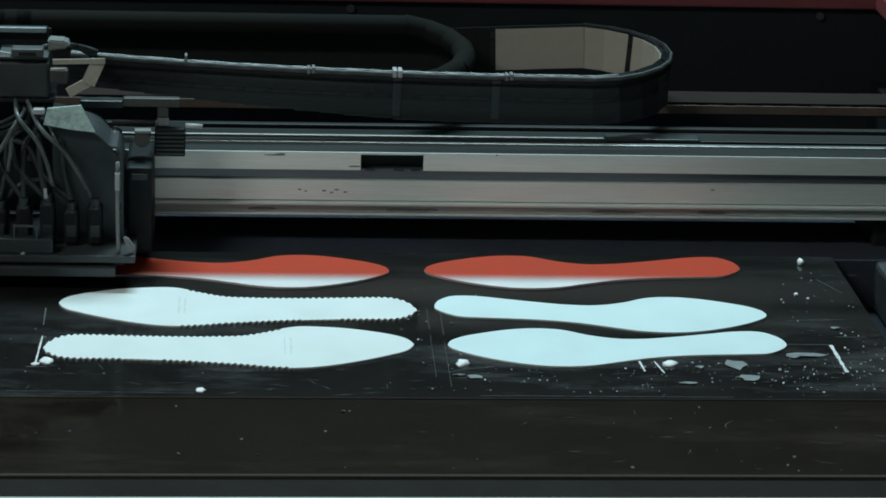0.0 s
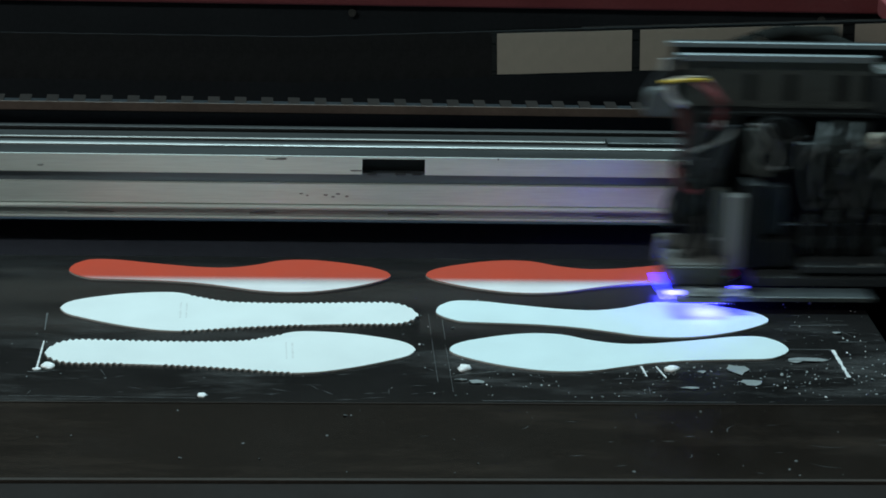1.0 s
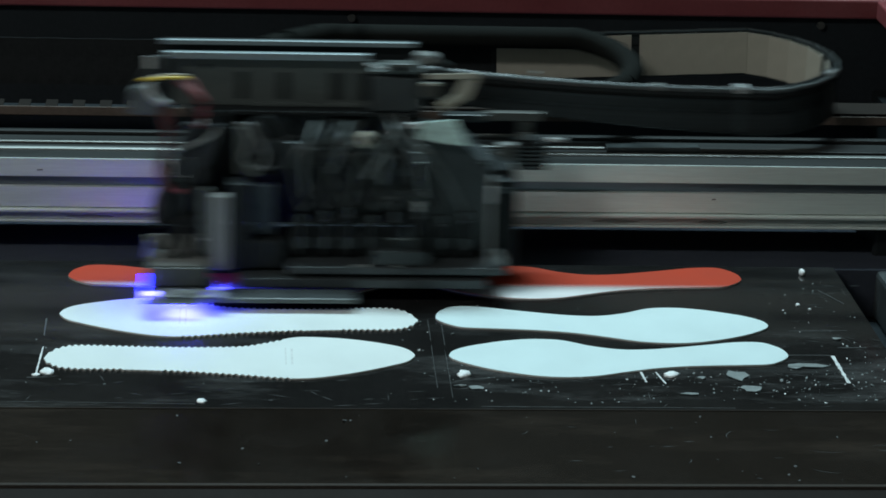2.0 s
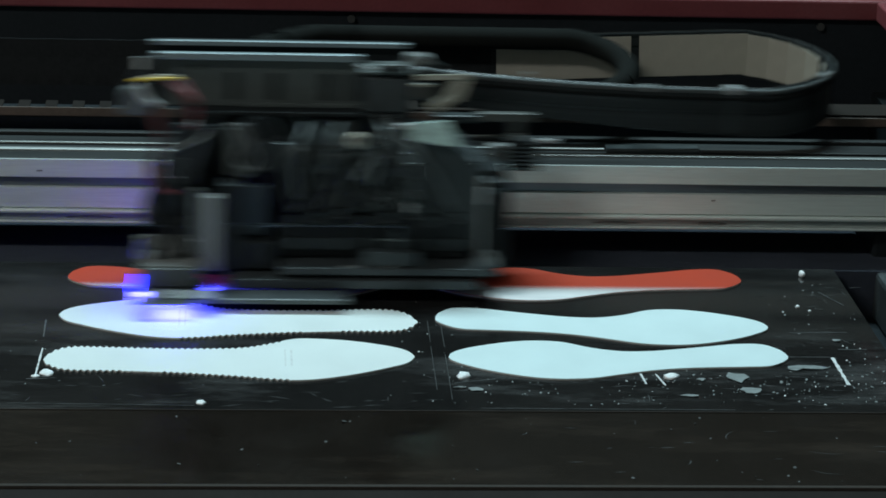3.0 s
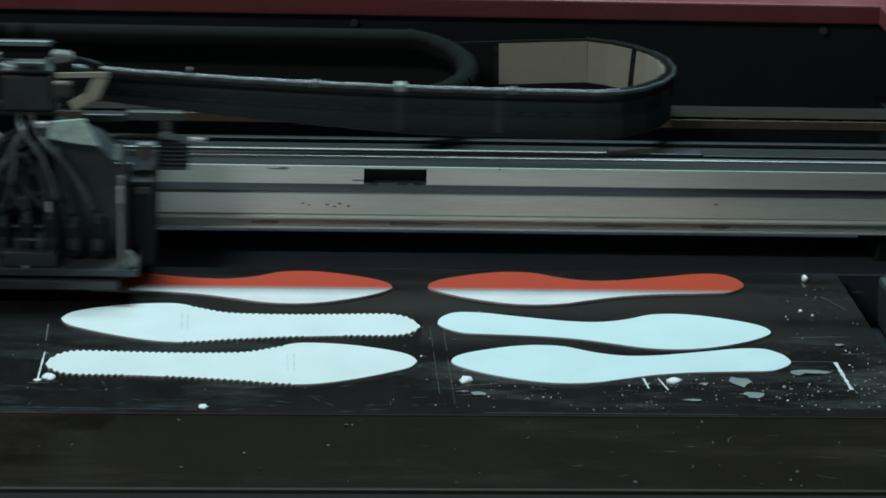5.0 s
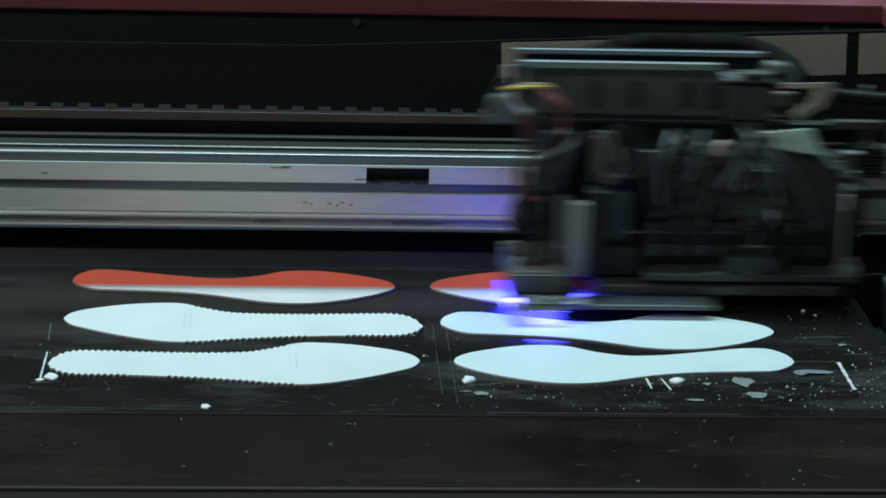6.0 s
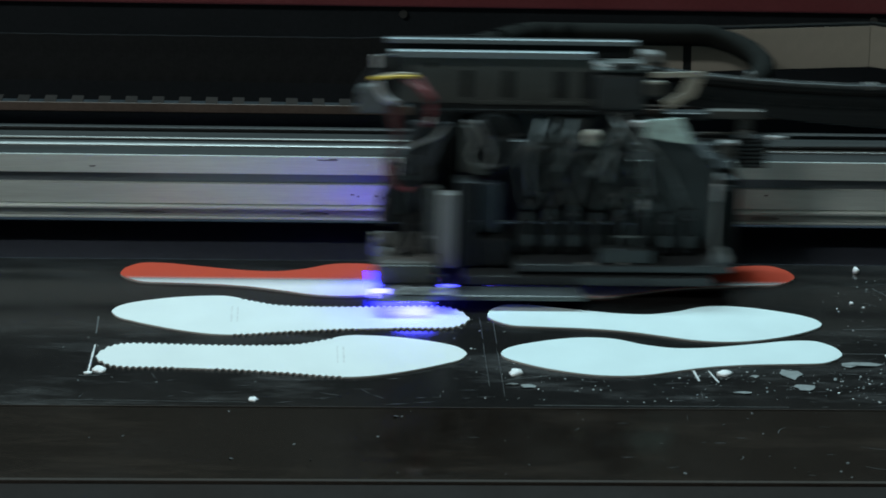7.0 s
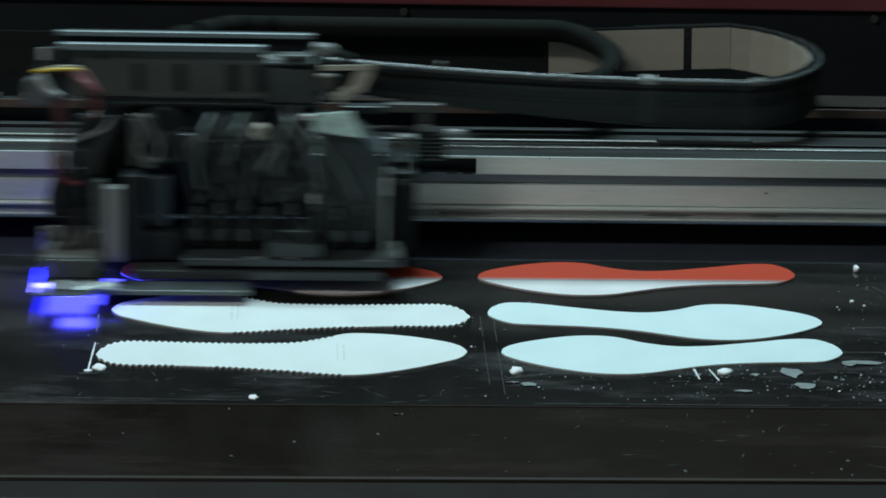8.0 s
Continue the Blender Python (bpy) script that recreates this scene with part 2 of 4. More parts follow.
# left end of the carriage's top bar, every tenth of a second
CARRIAGE_X = [
    -0.4975, -0.4247, -0.372, -0.2965, -0.2247, -0.1426, -0.0895, -0.0072, 0.06, 0.135, 0.1892, 0.2619, 0.2951, 0.2582,
    0.2015, 0.1274, 0.0608, -0.0085, -0.0766, -0.1439, -0.2114, -0.2781, -0.3458, -0.4213, -0.4936, -0.5074, -0.4945, -0.4273,
    -0.3698, -0.2928, -0.218, -0.1316, -0.0842, 0.0004, 0.0608, 0.1409, 0.1915, 0.2641, 0.2951, 0.2573, 0.2015, 0.1193,
    0.0541, -0.0121, -0.0695, -0.1506, -0.2066, -0.2846, -0.3501, -0.4256, -0.4979, -0.5074, -0.4915, -0.4229, -0.3536, -0.2797,
    -0.2048, -0.1351, -0.0668, 0.0062, 0.0626, 0.1499, 0.2065, 0.2787, 0.2937, 0.25, 0.1897, 0.113, 0.0586, -0.0196,
    -0.0757, -0.1484, -0.2026, -0.2851, -0.3449, -0.4222, -0.5007, -0.5066, -0.4841, -0.4041, -0.3327]
SWEEP = [(0.0, CARRIAGE_X[0]), (0.0334, CARRIAGE_X[0] + 0.0015)] + list(zip(TIMES, CARRIAGE_X))[1:]
# the bed steps towards the front after every pass of the carriage
BED_STEPS = ((0.0, 0.0026), (0.15, 0.0013), (1.1, 0.0013), (1.3, 0.0), (2.4, 0.0), (2.6, -0.0012), (3.7, -0.0012), (3.9, -0.0026),
             (5.0, -0.0026), (5.2, -0.0040), (6.3, -0.0042), (6.5, -0.0047), (7.6, -0.0048), (7.75, -0.0058), (8.0, -0.0058))
MOVING = []  # (object, rows)


def rides_bed(ob):
    base = ob.matrix_basis.copy()
    MOVING.append((ob, [(t, Matrix.Translation((0, dy, 0)) @ base) for t, dy in BED_STEPS]))
    return ob


# ---- the workshop room ----
FLOOR = -0.92
# Unseen room, added to enclose the printer and bounce the lamps' light.
solid("floor", B(-3.5, 3.5, -4.5, 2.6, FLOOR - 0.1, FLOOR), M_CONC, "grey concrete workshop floor", "floor", kind="structure")
solid("ceiling", B(-3.5, 3.5, -4.5, 2.6, 2.45, 2.55), M_CEIL, "plain off-white workshop ceiling", "ceiling", kind="structure")
# Dark brown chosen so the deck's mirrored background stays dim and warm.
solid("wall_north", B(-3.5, 3.5, 2.6, 2.75, FLOOR, 2.45), M_WALL_BROWN, "unseen dark brown wall that dims the deck's reflection", "wall", kind="structure")
solid("wall_south", B(-3.5, 3.5, -4.65, -4.5, FLOOR, 2.45), M_WALL, "plain pale grey workshop wall", "wall", kind="structure")
solid("wall_east", B(3.5, 3.65, -4.5, 2.6, FLOOR, 2.45), M_WALL, "plain pale grey workshop wall", "wall", kind="structure")
solid("wall_west", B(-3.65, -3.5, -4.5, 2.6, FLOOR, 2.45), M_WALL, "plain pale grey workshop wall", "wall", kind="structure")


# Housings out of view, added over the key and the fill.
def unseen_light_housing(x, y):
    t = thing("unseen_light_housing", "unseen white housing above an added ceiling lamp", "ceiling light", "ceiling lights", at=(x, y, 2.45))
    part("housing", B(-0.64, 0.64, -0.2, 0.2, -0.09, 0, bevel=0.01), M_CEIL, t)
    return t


unseen_light_housing(0.0, 1.05)
unseen_light_housing(-2.1, -1.5)

# ---- the printer's body ----
X0, X1, YF, YR = -0.72, 0.43, -0.276, 0.50
DECK, WELL = -0.0006, -0.045
BED_R = 0.3365


def printer_body():
    p = thing("flatbed_printer", "black flatbed printer with a dark red painted rim", "printer", at=(0, 0, 0))
    part("cabinet", B(X0, X1 + 0.25, YF, YR + 0.15, FLOOR, WELL - 0.03, bevel=0.006), M_BLACK, p)
    part("well_floor", B(X0, X1, -0.09, YR, WELL - 0.03, WELL), M_LIFTED_BLACK, p)
    # Added block near bed level, catching light where haze veils the well.
    part("raised_haze_floor", B(X0, X1, 0.2125, YR, WELL, -0.004), M_WELL, p)
    part("front_deck", B(X0, X1, -0.2365, -0.092, WELL - 0.03, DECK), M_DECK, p, "glossy black deck with dust and smears")
    part("deck_ridge", B(X0, X1, -0.2405, -0.2365, WELL - 0.03, DECK + 0.0012, bevel=0.0005), M_RIDGE, p, "thin dull metal ridge")
    part("front_strip", B(X0, X1, -0.2715, -0.2405, WELL - 0.03, DECK - 0.001), M_STRIP, p, "dark brown front strip")
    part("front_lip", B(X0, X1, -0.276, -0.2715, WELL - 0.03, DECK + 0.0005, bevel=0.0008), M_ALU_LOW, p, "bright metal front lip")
    part("rear_panel", B(X0, X1 + 0.24, YR, YR + 0.012, WELL - 0.03, 0.140), M_LIFTED_BLACK, p)
    part("side_panel", B(X1, X1 + 0.012, YF, 0.262, WELL - 0.03, 0.140), M_BLACK, p)
    part("side_panel", B(X1, X1 + 0.012, 0.262, YR + 0.012, WELL - 0.03, 0.072), M_BLACK, p)
    part("side_housing", B(X1 + 0.24, X1 + 0.25, 0.25, YR + 0.05, WELL - 0.03, 0.140), M_BLACK, p)
    part("side_housing", B(X1 + 0.012, X1 + 0.24, 0.25, 0.26, WELL - 0.03, 0.140), M_BLACK, p)
    part("side_housing", B(X1 + 0.0505, X1 + 0.25, 0.25, YR + 0.05, 0.1402, 0.152, bevel=0.002), M_BLACK, p)
    part("side_panel", B(X0 - 0.012, X0, YF, YR + 0.012, WELL - 0.03, 0.140), M_BLACK, p)
    part("rear_rim", B(X0 - 0.05, X1 + 0.05, YR - 0.006, YR + 0.05, 0.1402, 0.158, bevel=0.002), M_RED_PAINT, p, "dark red painted rim bar")
    part("side_rim", B(X1 - 0.004, X1 + 0.05, YF, YR - 0.006, 0.1402, 0.158, bevel=0.002), M_RED_PAINT, p, "dark red painted rim bar")
    part("side_rim", B(X0 - 0.05, X0 + 0.004, YF, YR - 0.006, 0.1402, 0.158, bevel=0.002), M_RED_PAINT, p, "dark red painted rim bar")
    # Height made up: tall enough to shade the cable band's back run.
    part("rear_cover", B(X0, X1 + 0.05, YR + 0.05, YR + 0.15, WELL - 0.03, 0.26, bevel=0.004), M_GREY, p, "grey sheet cover behind the rim, raised as a shade")
    for x in (-0.5, -0.05, 0.377):
        bm = rod(bmesh.new(), (x, YR - 0.003, 0.133), (x, YR, 0.133), 0.0035)
        part("screw", bm, M_ARM, p, "small dull steel screw")
    bm = B(0.374, 0.43, 0.12, 0.215, WELL, -0.004, bevel=0.004)
    box(bm, 0.385, 0.42, 0.15, 0.20, -0.004, 0.008, bevel=0.002)
    part("side_guide", bm, M_GREY, p, "dark grey guide block beside the bed")
    return p


printer_body()

# ---- the gantry beam ----


def gantry():
    g = thing("gantry_beam", "brushed aluminium gantry beam with polished rails on top", "gantry", at=(0, 0, 0))
    a, b = X0, X1
    yb = 0.24
    # front face in three bands with a recessed groove, cut through by one dark window
    wx0, wx1, wz0, wz1 = -0.0508, 0.0003, 0.0597, 0.0740
    bm = bmesh.new()
    box(bm, a, wx0, yb, yb + 0.0012, 0.0608, 0.0758)
    box(bm, wx1, b, yb, yb + 0.0012, 0.0608, 0.0758)
    box(bm, wx0, wx1, yb, yb + 0.0012, wz1, 0.0758)
    part("upper_face", bm, M_ALU, g)
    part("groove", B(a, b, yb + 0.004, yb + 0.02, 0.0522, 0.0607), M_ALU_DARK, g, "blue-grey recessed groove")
    part("lower_face", B(a, b, yb, yb + 0.02, 0.0352, 0.0521), M_ALU, g)
    part("lower_slot", B(a, b, yb + 0.004, yb + 0.02, 0.0344, 0.0351), M_BLACK, g)
    part("bottom_bead", B(a, b, yb - 0.003, yb + 0.02, 0.0305, 0.0343, bevel=0.0016), M_ALU, g, "worn bright bead")
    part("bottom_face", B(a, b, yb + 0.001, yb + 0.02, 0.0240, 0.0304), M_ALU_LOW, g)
    part("bottom_edge", B(a, b, yb - 0.001, yb + 0.02, 0.0222, 0.0239, bevel=0.0005), M_ALU, g)
    part("window_recess", B(wx0, wx1, yb + 0.012, yb + 0.0195, wz0 + 0.0012, wz1 - 0.0002), M_BLACK, g, "dark rectangular opening")
    bm = bmesh.new()
    box(bm, wx0 + 0.027, wx0 + 0.036, yb + 0.0015, yb + 0.0035, wz0 + 0.0002, wz0 + 0.0025, bevel=0.0006)
    box(bm, wx0 + 0.004, wx0 + 0.012, yb + 0.0015, yb + 0.0035, wz0, wz0 + 0.002, bevel=0.0006)
    box(bm, wx0 + 0.041, wx0 + 0.049, yb + 0.0015, yb + 0.0035, wz0, wz0 + 0.0015, bevel=0.0006)
    part("latch", bm, M_GREY, g, "small worn metal latch")
    # top: sloped dark strip, two rails, back strip
    part("top_strip", B(a, b, yb + 0.0025, 0.2655, 0.0745, 0.0754), M_TOP, g, "dull dark top strip")
    part("core", B(a, b, 0.2602, 0.324, 0.026, 0.0735), M_TOP, g)
    part("rail", B(a, b, 0.2660, 0.2722, 0.0736, 0.0768, bevel=0.001), M_RAIL, g, "polished steel rail")
    part("rail", B(a, 0.155, 0.2895, 0.2935, 0.0736, 0.0758, bevel=0.001), M_ALU_SIDE, g, "narrow metal rail")
    part("rail_seat", B(0.1555, 0.2345, 0.284, 0.300, 0.0736, 0.0770, bevel=0.001), M_DARK, g, "dark slotted cover on the beam")
    part("rail_seat", B(0.235, b, 0.284, 0.296, 0.0736, 0.0758, bevel=0.001), M_TOP, g)
    part("back_strip", B(a, b, 0.316, 0.3235, 0.0736, 0.0770, bevel=0.0008), M_TOP, g)
    def smudge(name, x, z, w, h, y, label, mat):
        bm = bmesh.new()
        bmesh.ops.create_icosphere(bm, subdivisions=2, radius=1)
        for v in bm.verts:
            k = 1 + 0.45 * noise.noise(v.co * 2.3 + Vector((x * 90, z * 70, 0)))
            v.co = Vector((v.co.x * w / 2 * k, v.co.y * 0.00025, v.co.z * h / 2 * k))
        o = part(name, bm, mat, g, label, smooth=True)
        o.location = (x, y, z)

    for x, w, z in ((-0.120, 0.020, 0.0730), (-0.116, 0.008, 0.0738), (-0.0555, 0.010, 0.0640), (0.060, 0.002, 0.0748), (-0.100, 0.003, 0.0440), (-0.095, 0.002, 0.0425), (-0.080, 0.004, 0.0430),
                    (-0.074, 0.003, 0.0415), (-0.070, 0.004, 0.0440), (-0.063, 0.003, 0.0420), (0.24, 0.004, 0.047), (-0.31, 0.006, 0.066)):
        smudge("scuff", x, z, w, 0.0013, yb, "dark scuff on the aluminium", M_SMUDGE)
    for x, w in ((-0.004, 0.045), (-0.022, 0.018), (-0.27, 0.05), (-0.13, 0.03), (0.16, 0.05), (0.24, 0.03)):
        smudge("smear", x, 0.0268, w * 0.8, 0.0030, yb + 0.001, "dark greasy smear", M_SMUDGE)
    for x in (a + 0.01, b - 0.05):
        part("end_block", B(x, x + 0.04, 0.25, 0.32, WELL, 0.026, bevel=0.003), M_BLACK, g)
    return g


gantry()


def cable_tray():
    t = thing("cable_tray", "dull brown metal cable tray with short cross slats", "cable tray", at=(0, 0, 0))
    part("lip", B(X0, X1, 0.349, 0.3502, 0.0812, 0.0887, bevel=0.0003), M_TRAY, t)
    part("floor_sheet", B(X0, X1, 0.3502, 0.3855, 0.0800, 0.0812), M_LIFTED_BLACK, t)
    bm = B(0.0015, 0.0118, 0.3504, 0.3725, 0.0868, 0.0885, bevel=0.0005)
    me = mesh_of("slat", bm, M_SLAT)
    x = -0.3375 - 0.02267 * 16
    while x < X1 - 0.012:
        o = new("slat", me)
        o.location = (x, 0, 0)
        o.parent = t
        x += 0.02267
    return t


cable_tray()

# ---- the bed and what lies on it ----

def print_bed():
    b = thing("print_bed", "scratched black print bed with dust and paint specks", "print bed", at=(0, 0, 0))
    part("bed_plate", B(-0.66, BED_R, -0.1055, 0.207, -0.0005, 0.0), M_BED, b)
    # Lighter strip paints the highlight that runs along the bed's front edge.
    part("bed_edge_highlight", B(-0.66, BED_R, -0.1063, -0.1056, -0.0005, 0.00005), M_RIDGE, b, "thin front edge in a lighter highlight tone")
    part("bed_carrier", B(-0.62, BED_R - 0.002, -0.084, 0.205, -0.030, -0.0006), M_BLACK, b)
    return b


rides_bed(print_bed())

# outline of an insole of unit length, toe at 0, heel at 1: inner and outer edge
INNER = ((0, 0.0), (0.010, 0.033), (0.045, 0.067), (0.10, 0.095), (0.18, 0.124), (0.26, 0.137), (0.345, 0.125), (0.425, 0.078), (0.51, 0.049),
         (0.60, 0.050), (0.69, 0.067), (0.775, 0.087), (0.86, 0.107), (0.94, 0.104), (0.982, 0.064), (0.996, 0.030), (1.0, 0.0))
OUTER = ((0, 0.0), (0.010, -0.026), (0.05, -0.065), (0.10, -0.100), (0.17, -0.136), (0.25, -0.164), (0.33, -0.173), (0.41, -0.164), (0.49, -0.137),
         (0.58, -0.108), (0.67, -0.091), (0.76, -0.084), (0.86, -0.080), (0.93, -0.074), (0.97, -0.048), (0.993, -0.020), (1.0, 0.0))
# the same of the larger insoles with a zigzag edge
INNER_Z = ((0, 0.0), (0.015, 0.040), (0.05, 0.073), (0.12, 0.108), (0.19, 0.132), (0.27, 0.146), (0.325, 0.145), (0.385, 0.116), (0.455, 0.085),
           (0.53, 0.078), (0.64, 0.080), (0.76, 0.089), (0.86, 0.099), (0.93, 0.100), (0.97, 0.075), (0.993, 0.030), (1.0, 0.0))
OUTER_Z = ((0, 0.0), (0.02, -0.043), (0.06, -0.072), (0.13, -0.110), (0.20, -0.140), (0.275, -0.162), (0.34, -0.166), (0.40, -0.157), (0.465, -0.140),
           (0.54, -0.125), (0.62, -0.110), (0.75, -0.092), (0.85, -0.085), (0.92, -0.080), (0.96, -0.064), (0.99, -0.028), (1.0, 0.0))


def edge_at(table, s):
    """Smooth interpolation of an edge table at s."""
    for i in range(len(table) - 1):
        if s <= table[i + 1][0]:
            break
    (x0, y0), (x1, y1) = table[i], table[i + 1]
    h = x1 - x0

    def slope(j):
        if j <= 0 or j >= len(table) - 1:
            j = min(max(j, 1), len(table) - 2)
            return None
        return (table[j + 1][1] - table[j - 1][1]) / (table[j + 1][0] - table[j - 1][0])
    d = (y1 - y0) / h
    m0, m1 = slope(i), slope(i + 1)
    m0 = d * 1.6 if m0 is None else m0
    m1 = d * 1.6 if m1 is None else m1
    u = (s - x0) / h
    return (2 * u ** 3 - 3 * u * u + 1) * y0 + (u ** 3 - 2 * u * u + u) * h * m0 + (-2 * u ** 3 + 3 * u * u) * y1 + (u ** 3 - u * u) * h * m1


def stations(n=150):
    return [0.5 - 0.5 * math.cos(math.pi * k / n) for k in range(n + 1)]


def outline(length, flip, lean, pinked, inset=0.0):
    """Rows (x, y low, y high) of an insole with its toe at the origin; flip: toe to the right; lean: y gained over the length."""
    rows = []
    for k, s in enumerate(stations(330 if pinked else 120)):
        hi, lo = edge_at(INNER_Z if pinked else INNER, s) * length, edge_at(OUTER_Z if pinked else OUTER, s) * length
        x = s * length
        if pinked:
            w = -0.0009 + 0.0019 * (2 * abs(((x / 0.0046) % 1) - 0.5) * 2 - 1)
            if s > 0.36:
                hi += w
            if s > 0.34:
                lo -= w * (0.2 if 0.68 < s < 0.78 else 1)
        mid = (hi + lo) / 2
        hi, lo = max(hi - inset, mid), min(lo + inset, mid)
        x = min(max(x, inset), length - inset)
        y = lean * s
        rows.append((-x if flip else x, lo + y, hi + y))
    return rows


def slab(bm, rows, z0, z1, low=None, high=None):
    """A sheet between the rows' edges, cut to the band low..high in y."""
    ring = []
    for x, lo, hi in rows:
        if low is not None:
            lo = max(lo, low)
        if high is not None:
            hi = min(hi, high)
        if hi - lo > 1e-5:
            ring.append([bm.verts.new(c) for c in ((x, lo, z0), (x, hi, z0), (x, hi, z1), (x, lo, z1))])
    for a, b in zip(ring, ring[1:]):
        for i, j in ((0, 1), (1, 2), (2, 3), (3, 0)):
            bm.faces.new((a[i], a[j], b[j], b[i]))
    bm.faces.new(ring[0])
    bm.faces.new(ring[-1][::-1])
    return bm


def film_strip(rows, depth, front):
    """A film of ink, a few thousandths thick, depth wide behind the line y = front, with y counted from that line."""
    bm = bmesh.new()
    prev = None
    for x, lo, hi in rows:
        lo, hi = max(lo, front - depth), min(hi, front)
        if hi - lo > 1e-5:
            row = [bm.verts.new((x, lo - front, 0)), bm.verts.new((x, hi - front, 0))]
            if prev:
                bm.faces.new((prev[0], row[0], row[1], prev[1]))
            prev = row
    return bm


INK_LEAD = 0.0156
INK_LINE = 0.1425  # where the head lays the newest line, in y


def insole(x, y, length, flip, lean, look_kind):
    label = {"pinked": "white insole with a zigzag cut edge on the print bed",
             "plain": "pale blue-white insole with a smooth edge on the print bed",
             "red": "red insole half covered with white ink under the carriage"}[look_kind]
    y += 0.0041
    t = thing("insole", label, "insole", "insoles on the bed", at=(x, y, 0))
    pinked = look_kind == "pinked"
    rows = outline(length, flip, lean, pinked)
    part("board", slab(bmesh.new(), rows, 0.0001, 0.0012), M_RIM, t, "grey-edged insole board")
    inner = outline(length, flip, lean, pinked, 0.0002)
    if look_kind == "red":
        part("top_cover", slab(bmesh.new(), inner, 0.00121, 0.0015), M_RED, t, "red top cover")
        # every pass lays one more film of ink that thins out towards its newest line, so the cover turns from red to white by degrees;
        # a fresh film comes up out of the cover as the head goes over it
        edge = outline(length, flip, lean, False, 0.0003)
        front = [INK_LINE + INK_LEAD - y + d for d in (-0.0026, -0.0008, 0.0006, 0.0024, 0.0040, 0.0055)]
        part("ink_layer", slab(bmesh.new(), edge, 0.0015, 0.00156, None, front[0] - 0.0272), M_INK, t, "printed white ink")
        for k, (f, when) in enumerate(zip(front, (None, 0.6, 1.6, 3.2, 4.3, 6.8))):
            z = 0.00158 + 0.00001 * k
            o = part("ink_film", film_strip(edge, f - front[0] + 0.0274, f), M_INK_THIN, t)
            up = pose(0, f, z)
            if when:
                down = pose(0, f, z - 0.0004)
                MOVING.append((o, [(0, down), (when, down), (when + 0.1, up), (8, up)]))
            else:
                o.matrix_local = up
    else:
        part("top_cover", slab(bmesh.new(), inner, 0.00121, 0.0015), M_WHITE if pinked else M_CYAN, t)
    if pinked:
        s = -1 if flip else 1
        for k, w in ((0, 0.0008), (1, 0.0006)):
            cx = s * (0.335 * length + 0.0045 * k)
            part("size_mark", slab(bmesh.new(), [(cx - w, -0.022, 0.012), (cx + w, -0.020, 0.014)], 0.0015, 0.00153), M_FAINT, t, "faint grey printed bar")
    return rides_bed(t)


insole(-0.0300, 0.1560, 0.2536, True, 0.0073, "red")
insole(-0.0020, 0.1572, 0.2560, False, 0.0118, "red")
insole(-0.2851, 0.0761, 0.2713, False, -0.0107, "pinked")
insole(0.2552, 0.0606, 0.2552, True, 0.0112, "plain")
insole(-0.0206, -0.0082, 0.2701, True, -0.0113, "pinked")
insole(0.0042, -0.0090, 0.2540, False, 0.0053, "plain")


def bed_line(x0, y0, x1, y1, w, mat, name, label, group):
    d = Vector((x1 - x0, y1 - y0, 0))
    nrm = Vector((-d.y, d.x, 0)).normalized() * w / 2
    bm = bmesh.new()
    n = max(2, int(d.length / 0.004))
    rnd = random.Random(round((x0 + y0 * 3) * 1e4))
    prev = None
    for k in range(n + 1):
        p = Vector((x0, y0, 0)) + d * (k / n)
        q = nrm * rnd.uniform(0.55, 1.2)
        row = [bm.verts.new(c) for c in (p - q + Vector((0, 0, 0.00005)), p + q + Vector((0, 0, 0.00005)), p + q + Vector((0, 0, 0.0003)), p - q + Vector((0, 0, 0.0003)))]
        if prev:
            for i, j in ((0, 1), (1, 2), (2, 3), (3, 0)):
                bm.faces.new((prev[i], prev[j], row[j], row[i]))
        else:
            bm.faces.new(row)
        prev = row
    bm.faces.new(prev[::-1])
    return rides_bed(solid(name, bm, mat, label, "mark", group))


for a in ((0.2921, 0.0024, 0.2923, -0.0529, 0.0026), (-0.2925, 0.012, -0.2940, -0.046, 0.0013), (0.1425, -0.033, 0.1438, -0.053, 0.0016), (0.1535, -0.033, 0.1575, -0.056, 0.0012)):
    bed_line(*a, M_MARK, "corner_mark", "white painted corner mark on the black bed", "corner marks")
for a in ((0.245, 0.0035, 0.291, 0.0035, 0.0009), (-0.2941, 0.0717, -0.2935, 0.035, 0.0012), (-0.006, 0.075, -0.0068, 0.030, 0.0003), (-0.0071, 0.020, -0.0085, -0.066, 0.0003), (0.004, 0.078, 0.003, 0.02, 0.00035), (0.0024, 0.004, 0.001, -0.085, 0.0003),
          (-0.152, 0.032, -0.151, 0.058, 0.0006), (-0.300, -0.050, -0.285, -0.049, 0.0010), (0.005, -0.053, 0.035, -0.045, 0.0008), (-0.31, -0.0958, -0.18, -0.099, 0.0005), (0.02, -0.1015, 0.20, -0.1025, 0.0006),
          (0.312, 0.150, 0.326, 0.118, 0.0007), (0.300, 0.02, 0.322, 0.02, 0.0009), (0.27, 0.055, 0.315, 0.057, 0.0007)):
    bed_line(*a, M_DIM, "scratch", "thin grey scratch in the black bed", "scratches on the bed")


